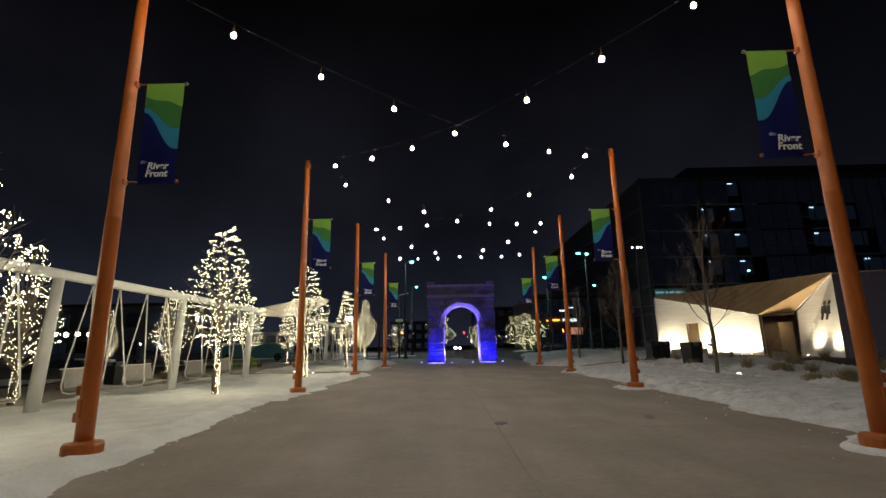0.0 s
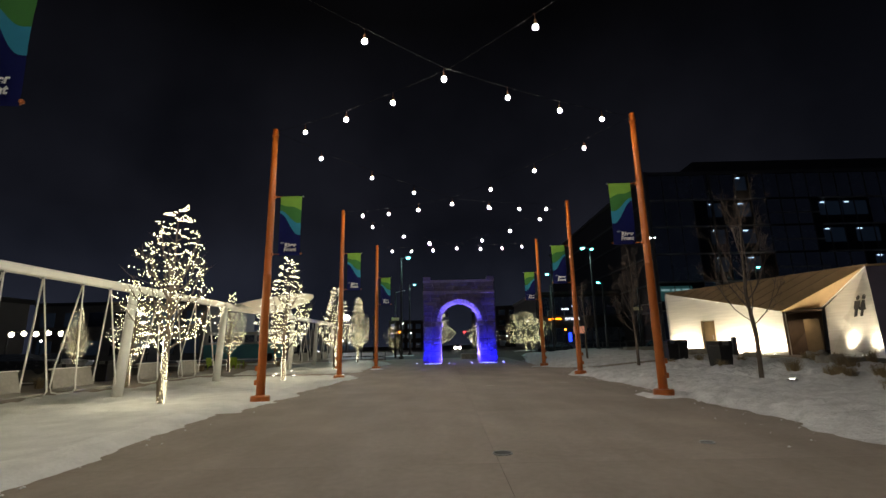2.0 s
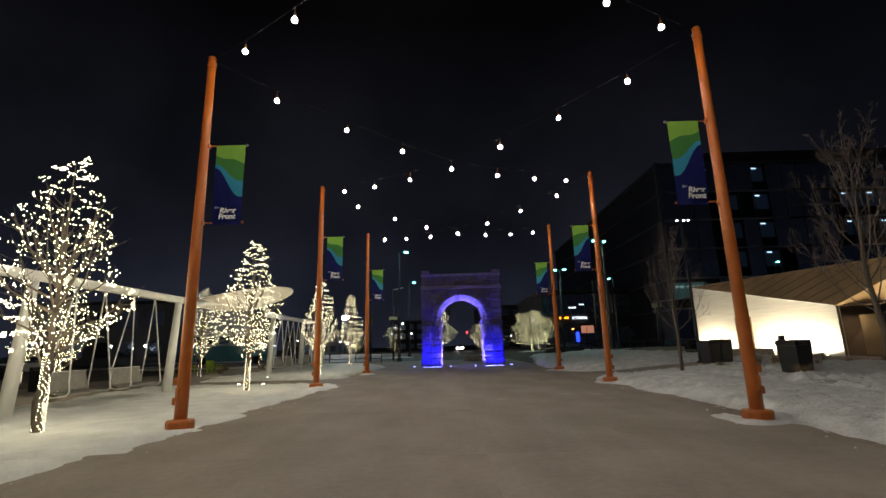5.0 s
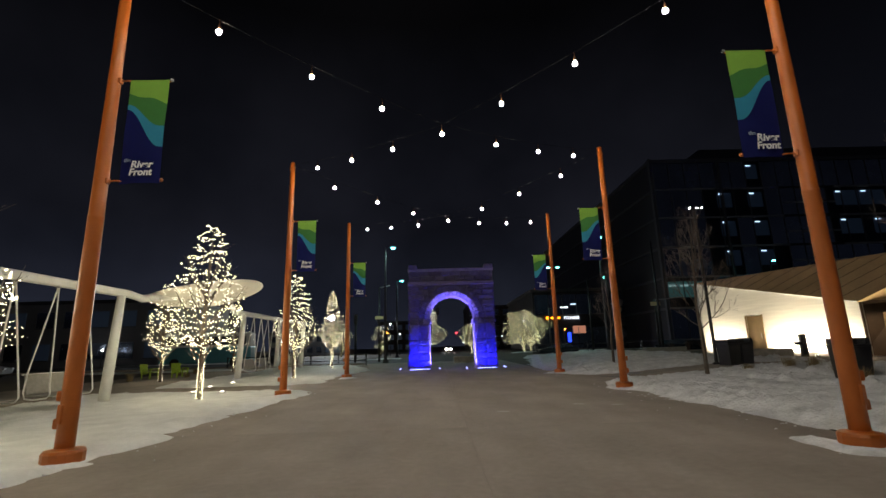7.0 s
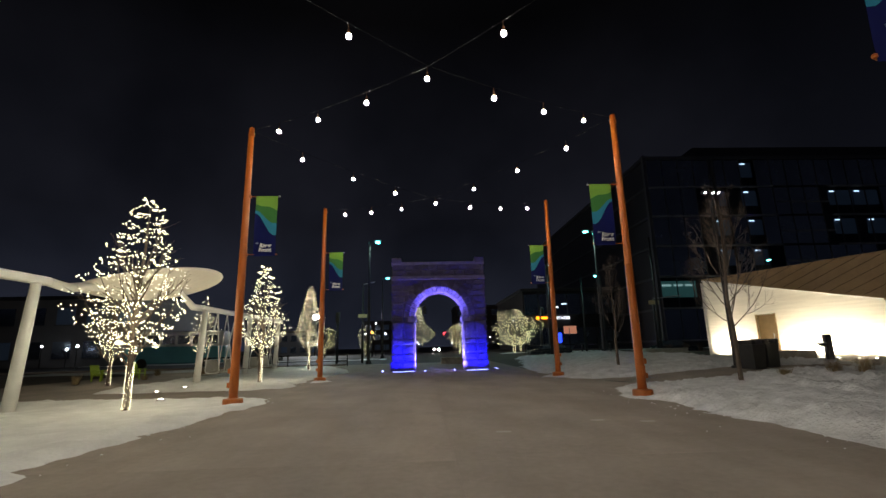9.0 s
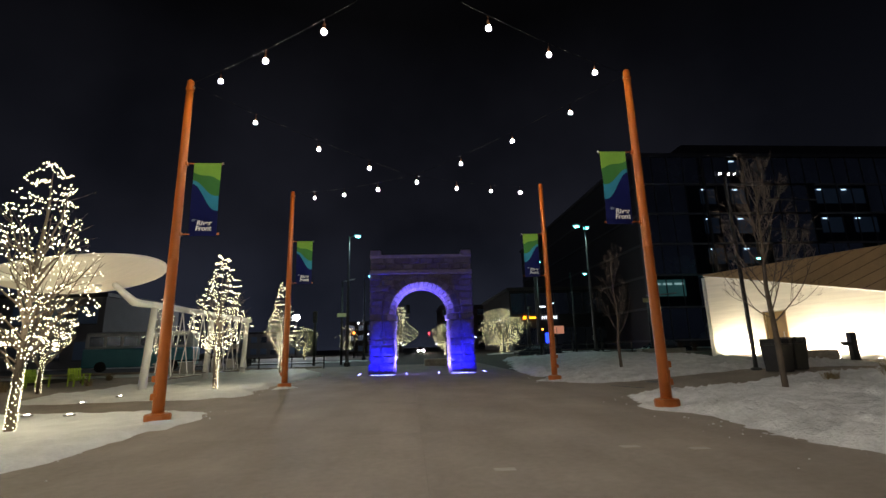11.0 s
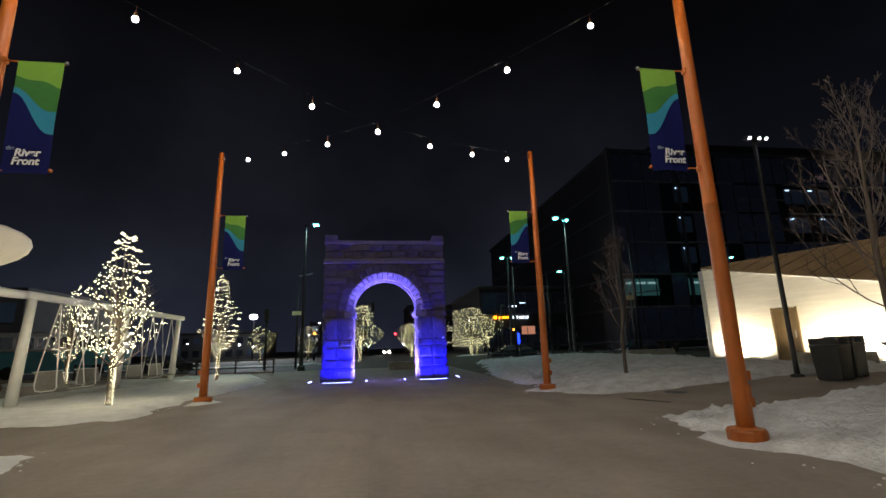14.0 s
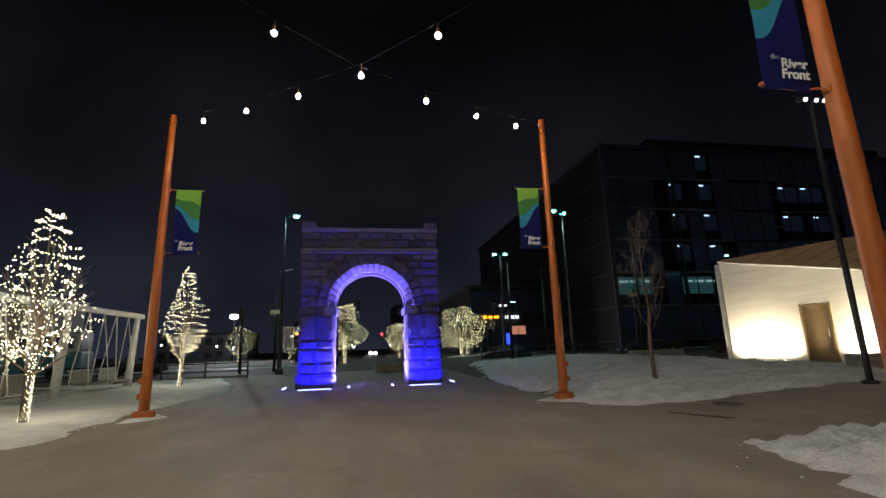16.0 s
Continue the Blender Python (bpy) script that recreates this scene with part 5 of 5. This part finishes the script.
def patio_lights(x0, x1, y, z):
    t = thing("patio_lights", pose(x0, y, 0), "row of warm globe lamps on a dark frame", "lamp")
    w = x1 - x0
    part("beam", boxm(0, w, -0.04, 0.04, z + 0.2, z + 0.28, bevel=0.01), M_DARKMETAL, t)
    for px in (0.05, w - 0.05):
        part("post", boxm(px - 0.05, px + 0.05, -0.05, 0.05, -0.05, z + 0.2, bevel=0.01), M_DARKMETAL, t)
    for i in range(5):
        part("globe", lathe(bmesh.new(), [(0.05, -0.17), (0.14, -0.11), (0.18, 0), (0.14, 0.11), (0.05, 0.2)], 12, (w * (i + 0.3) / 4.6, 0, z + 0.06 * (i % 2))), M_PATIO, t, "glowing globe", smooth=True)


patio_lights(-33.4, -29.0, 38, 2.95)


# ---- small things on the lawns ----
def waste_bin(x, y, turn, label="dark square waste bin with pale slots"):
    t = thing("waste_bin", pose(x, y, ground_z(x, y) + 0.02, 0, 0, turn), label, "bin", "waste bins")
    bm = bmesh.new()
    tube(bm, [(0, 0, 0), (0, 0, 0.82)], [0.38, 0.44], 4)
    part("body", bm, M_DARKMETAL, t).matrix_local = pose(0, 0, 0, 0, 0, 45)
    part("rim", boxm(-0.33, 0.33, -0.33, 0.33, 0.82, 0.87, bevel=0.015), M_DARKMETAL, t)
    for s in (-1, 1):
        part("lid_post", boxm(s * 0.24 - 0.085, s * 0.24 + 0.085, -0.31, 0.31, 0.87, 1.03, bevel=0.015), M_DARKMETAL, t)


for bx, by in ((12.62, 28.33), (13.3, 28.53)):
    waste_bin(bx, by, 16)
waste_bin(10.95, 20.75, 16)


def fountain(x, y):
    t = thing("drinking_fountain", pose(x, y, ground_z(x, y)), "dark metal drinking fountain post with side bowl", "fountain")
    part("column", boxm(-0.13, 0.13, -0.1, 0.1, -0.03, 1.15, bevel=0.03), M_DARKMETAL, t)
    part("bowl", lathe(bmesh.new(), [(0.06, 0.66), (0.17, 0.76), (0.18, 0.8), (0.15, 0.8)], 14, (-0.28, 0, 0)), M_DARKMETAL, t, smooth=True)
    part("arm", tubem([(-0.1, 0, 0.68), (-0.26, 0, 0.70)], 0.04, 7), M_DARKMETAL, t)


fountain(17.74, 30.73)


def stone_seat(x, y, turn, sx, sy, sz):
    t = tagged(obj("stone_bench", boxm(-sx / 2, sx / 2, -sy / 2, sy / 2, -0.05, sz, bevel=0.04), M_ROCK), "low pale stone block seat on the snow", "seat", "stone seats")
    t.matrix_world = pose(x, y, ground_z(x, y), 0, 0, turn)


stone_seat(16.6, 31.8, -20, 2.2, 0.6, 0.5)
stone_seat(18.6, 46, 5, 3.4, 0.7, 0.5)
stone_seat(3.2, 51.5, 0, 2.6, 0.7, 0.55)


def boulder(x, y, s, seed):
    rng = random.Random(seed)
    bm = bmesh.new()
    bmesh.ops.create_icosphere(bm, subdivisions=3, radius=1)
    for v in bm.verts:
        n = v.co.normalized()
        k = 1 + 0.55 * noise.noise(n * 1.6 + Vector((seed, 0, 0))) + 0.08 * noise.noise(n * 5 + Vector((seed, 3, 0)))
        q = Vector((max(-0.78, min(0.78, n.x)), max(-0.75, min(0.75, n.y)), max(-0.6, min(0.62, n.z))))
        v.co = Vector((q.x * s * k, q.y * s * 0.8 * k, (q.z + 0.4) * s * 0.75 * k))
    t = tagged(obj("boulder", bm, M_ROCK, smooth=True), "rough tan boulder in the planting bed", "boulder", "boulders in the bed")
    t.matrix_world = pose(x, y, ground_z(x, y) - 0.05, 0, 0, seed * 40)


boulder(16.9, 23.5, 0.55, 2)
boulder(15.6, 26, 0.45, 3)
boulder(14.2, 19.5, 0.5, 4)


def grass_clump(x, y, h, seed, material=M_GRASS, name="grass_clump", label="dry tan ornamental grass clump", n=170):
    rng = random.Random(seed)
    verts, faces = [], []
    for i in range(n):
        a, r = rng.uniform(0, 6.28), rng.uniform(0, 0.16 if n < 400 else 0.34)
        b = a + rng.uniform(-0.6, 0.6)
        l, out = h * rng.uniform(0.6, 1.1), rng.uniform(0.1, 0.55 if n < 400 else 0.2) * h
        px, py = r * math.cos(a), r * math.sin(a)
        wx, wy = -math.sin(b) * 0.009, math.cos(b) * 0.009
        k = len(verts)
        for u in (0, 0.5, 1):
            x_, y_, z_ = px + out * u * u * math.cos(b), py + out * u * u * math.sin(b), l * (u - 0.25 * u * u)
            verts += [(x_ - wx * (1.1 - u), y_ - wy * (1.1 - u), z_), (x_ + wx * (1.1 - u), y_ + wy * (1.1 - u), z_)]
        faces += [(k, k + 1, k + 3, k + 2), (k + 2, k + 3, k + 5, k + 4)]
    me = bpy.data.meshes.new(name)
    me.from_pydata(verts, [], faces)
    me.materials.append(material)
    o = new(name, me)
    o.matrix_world = pose(x, y, ground_z(x, y) - 0.02)
    return tagged(o, label, "grass", "grass clumps in the beds")


for k, (gx, gy, gh) in enumerate(((9.9, 11.6, 0.55), (10.75, 15.1, 0.55), (12.9, 13.6, 0.6), (14.0, 13.2, 0.6), (15.2, 14.2, 0.55), (9.6, 12.3, 0.4))):
    grass_clump(gx, gy, gh, 200 + k, n=620, label="dense block of clipped tan ornamental grass")
rg = random.Random(5)
for i in range(26):
    grass_clump(rg.uniform(10.6, 17.5), rg.uniform(9.5, 25.2), rg.uniform(0.4, 0.8), i)
for i in range(12):
    grass_clump(rg.uniform(-18, -13.5), rg.uniform(12, 45), rg.uniform(0.4, 0.8), 50 + i)
for i in range(10):
    grass_clump(rg.uniform(22, 34), rg.uniform(50, 56), rg.uniform(0.9, 1.4), 80 + i, M_SHRUB, "shrub", "bare reddish brown winter shrub", 220)


def lime_chair(x, y, turn):
    t = thing("lounge_chair", pose(x, y, 0.02, 0, 0, turn), "lime green slatted lounge chair on the lawn", "chair", "lime lounge chairs")
    for i in range(5):
        part("back_slat", boxm(-0.3 + i * 0.125, -0.2 + i * 0.125, 0.25, 0.28, 0.3, 0.95), M_CHAIR, t).matrix_local = pose(0, 0.05, 0, -12)
        part("seat_slat", boxm(-0.3, 0.32, -0.3 + i * 0.115, -0.2 + i * 0.115, 0.36, 0.39), M_CHAIR, t)
    for sx in (-1, 1):
        part("arm", boxm(sx * 0.36 - 0.06, sx * 0.36 + 0.06, -0.35, 0.32, 0.56, 0.59), M_CHAIR, t)
        for sy in (-0.3, 0.25):
            part("leg", boxm(sx * 0.34 - 0.03, sx * 0.34 + 0.03, sy - 0.03, sy + 0.03, -0.02, 0.56), M_CHAIR, t)


lime_chair(-16.2, 39.5, 60)
lime_chair(-17.8, 39.0, 80)
for x, y in ((-15.6, 22), (-17.5, 27)):
    waste_bin(x, y, 0)


def manhole(x, y, r):
    t = thing("manhole_cover", pose(x, y, ground_z(x, y) + 0.004), "round dark iron cover set in the pavement", "cover", "iron covers")
    part("lid", lathe(bmesh.new(), [(r, 0), (r, 0.006), (r * 0.96, 0.009)], 24), M_DARKMETAL, t)
    part("rim", tubem([(r * 1.08 * math.cos(a), r * 1.08 * math.sin(a), 0.004) for a in np.linspace(0, 2 * math.pi, 25)], 0.012, 4), M_STEEL, t)


manhole(1.05, 9.32, 0.12)
manhole(4.12, 9.73, 0.09)
manhole(9.3, 30.0, 0.3)
for x, y in ((1.9, 19.9), (3.9, 20.8), (4.75, 20.5)):
    o = tagged(obj("salt_patch", boxm(-0.13, 0.13, -0.07, 0.07, 0, 0.003, bevel=0.001), M_STEELPALE), "pale worn patch on the concrete", "patch", "pale patches")
    o.matrix_world = pose(x, y, 0.003)
o = thing("drain_grate", pose(7.9, 29.2, ground_z(7.9, 29.2) + 0.012, 0, 0, -62), "long dark iron slot drain in the path", "drain")
for i in range(9):
    part("bar", boxm(-0.6 + i * 0.14, -0.5 + i * 0.14, -0.06, 0.06, 0, 0.008), M_DARKMETAL, o)

# clods of snow shed along the edges of the pavement
def snow_clods():
    rng = random.Random(21)
    bm = bmesh.new()
    for i in range(420):
        y = rng.uniform(4, 38)
        right = rng.random() < 0.7
        off = rng.expovariate(2.6)
        x = edge_right(y) + 0.25 - off if right else edge_left(y) - 0.1 + off * 0.7
        if 26.8 < y < 31:
            continue
        r0_ = rng.uniform(0.006, 0.028) * (1.25 if off < 0.3 else 0.7)
        vs = bmesh.ops.create_icosphere(bm, subdivisions=1, radius=r0_)["verts"]
        for v in vs:
            v.co = Vector((v.co.x * rng.uniform(0.9, 1.6) + x, v.co.y * rng.uniform(0.8, 1.4) + y, max(v.co.z, -r0_ * 0.5) * 0.7 + r0_ * 0.3))
    tagged(obj("snow_clod", bm, M_SNOW, smooth=True), "small clods of dirty snow scattered on the pavement edge", "snow", kind="stuff")


snow_clods()

# ---- pavement of concrete slabs, last ----
pv = thing("pavement", pose(0, 0, 0), "wide brownish concrete promenade in large slabs", "pavement", kind="structure")
bm = bmesh.new()
prism(bm, [(-5.9, -30, -0.028), (7.6, -30, -0.028), (7.6, 36, -0.028), (11, 55.5, -0.028), (-11, 55.5, -0.028), (-5.9, 36, -0.028)], (0, 0, 0.018))
part("joint_bed", bm, M_CONC, pv)
slab_meshes = {}


def slab(x0, x1, y0, y1):
    key = (round(x1 - x0, 2), round(y1 - y0, 2))
    if key not in slab_meshes:
        o = part("slab", boxm(0, x1 - x0 - 0.006, 0, y1 - y0 - 0.006, -0.02, 0, bevel=0.003), M_CONC, pv)
        slab_meshes[key] = o.data
    else:
        o = new("slab", slab_meshes[key])
        o.parent = pv
    o.matrix_local = pose(x0, y0, 0)


y = -28.0
while y < 55:
    if y < 37:
        slab(-5.9, 0.95, y, y + 4.6)
        slab(0.95, 7.6, y, y + 4.6)
    else:
        for x0 in (-12.75, -5.9, 0.95, 7.6):
            slab(x0, x0 + (6.65 if x0 > 0 else 6.85), y, y + 4.6)
    y += 4.6
bm = make_grid(-18, -5.9, 26.2, 30.9, 2, 2, lambda x, y: -0.012)
part("side_path", bm, M_CONC, pv, "brown concrete side path")
bm = make_grid(-20, -12.2, -10, 52, 2, 2, lambda x, y: -0.016)
part("side_path", bm, M_CONC, pv)
bm = make_grid(7.6, 21.6, 25.8, 32.2, 40, 8, lambda x, y: ground_z(x, y) - 0.008)
part("side_path", bm, M_CONC, pv, "brown concrete side path")
bm = make_grid(14.5, 23, 32.2, 41, 20, 8, lambda x, y: ground_z(x, y) - 0.010)
part("side_path", bm, M_CONC, pv)
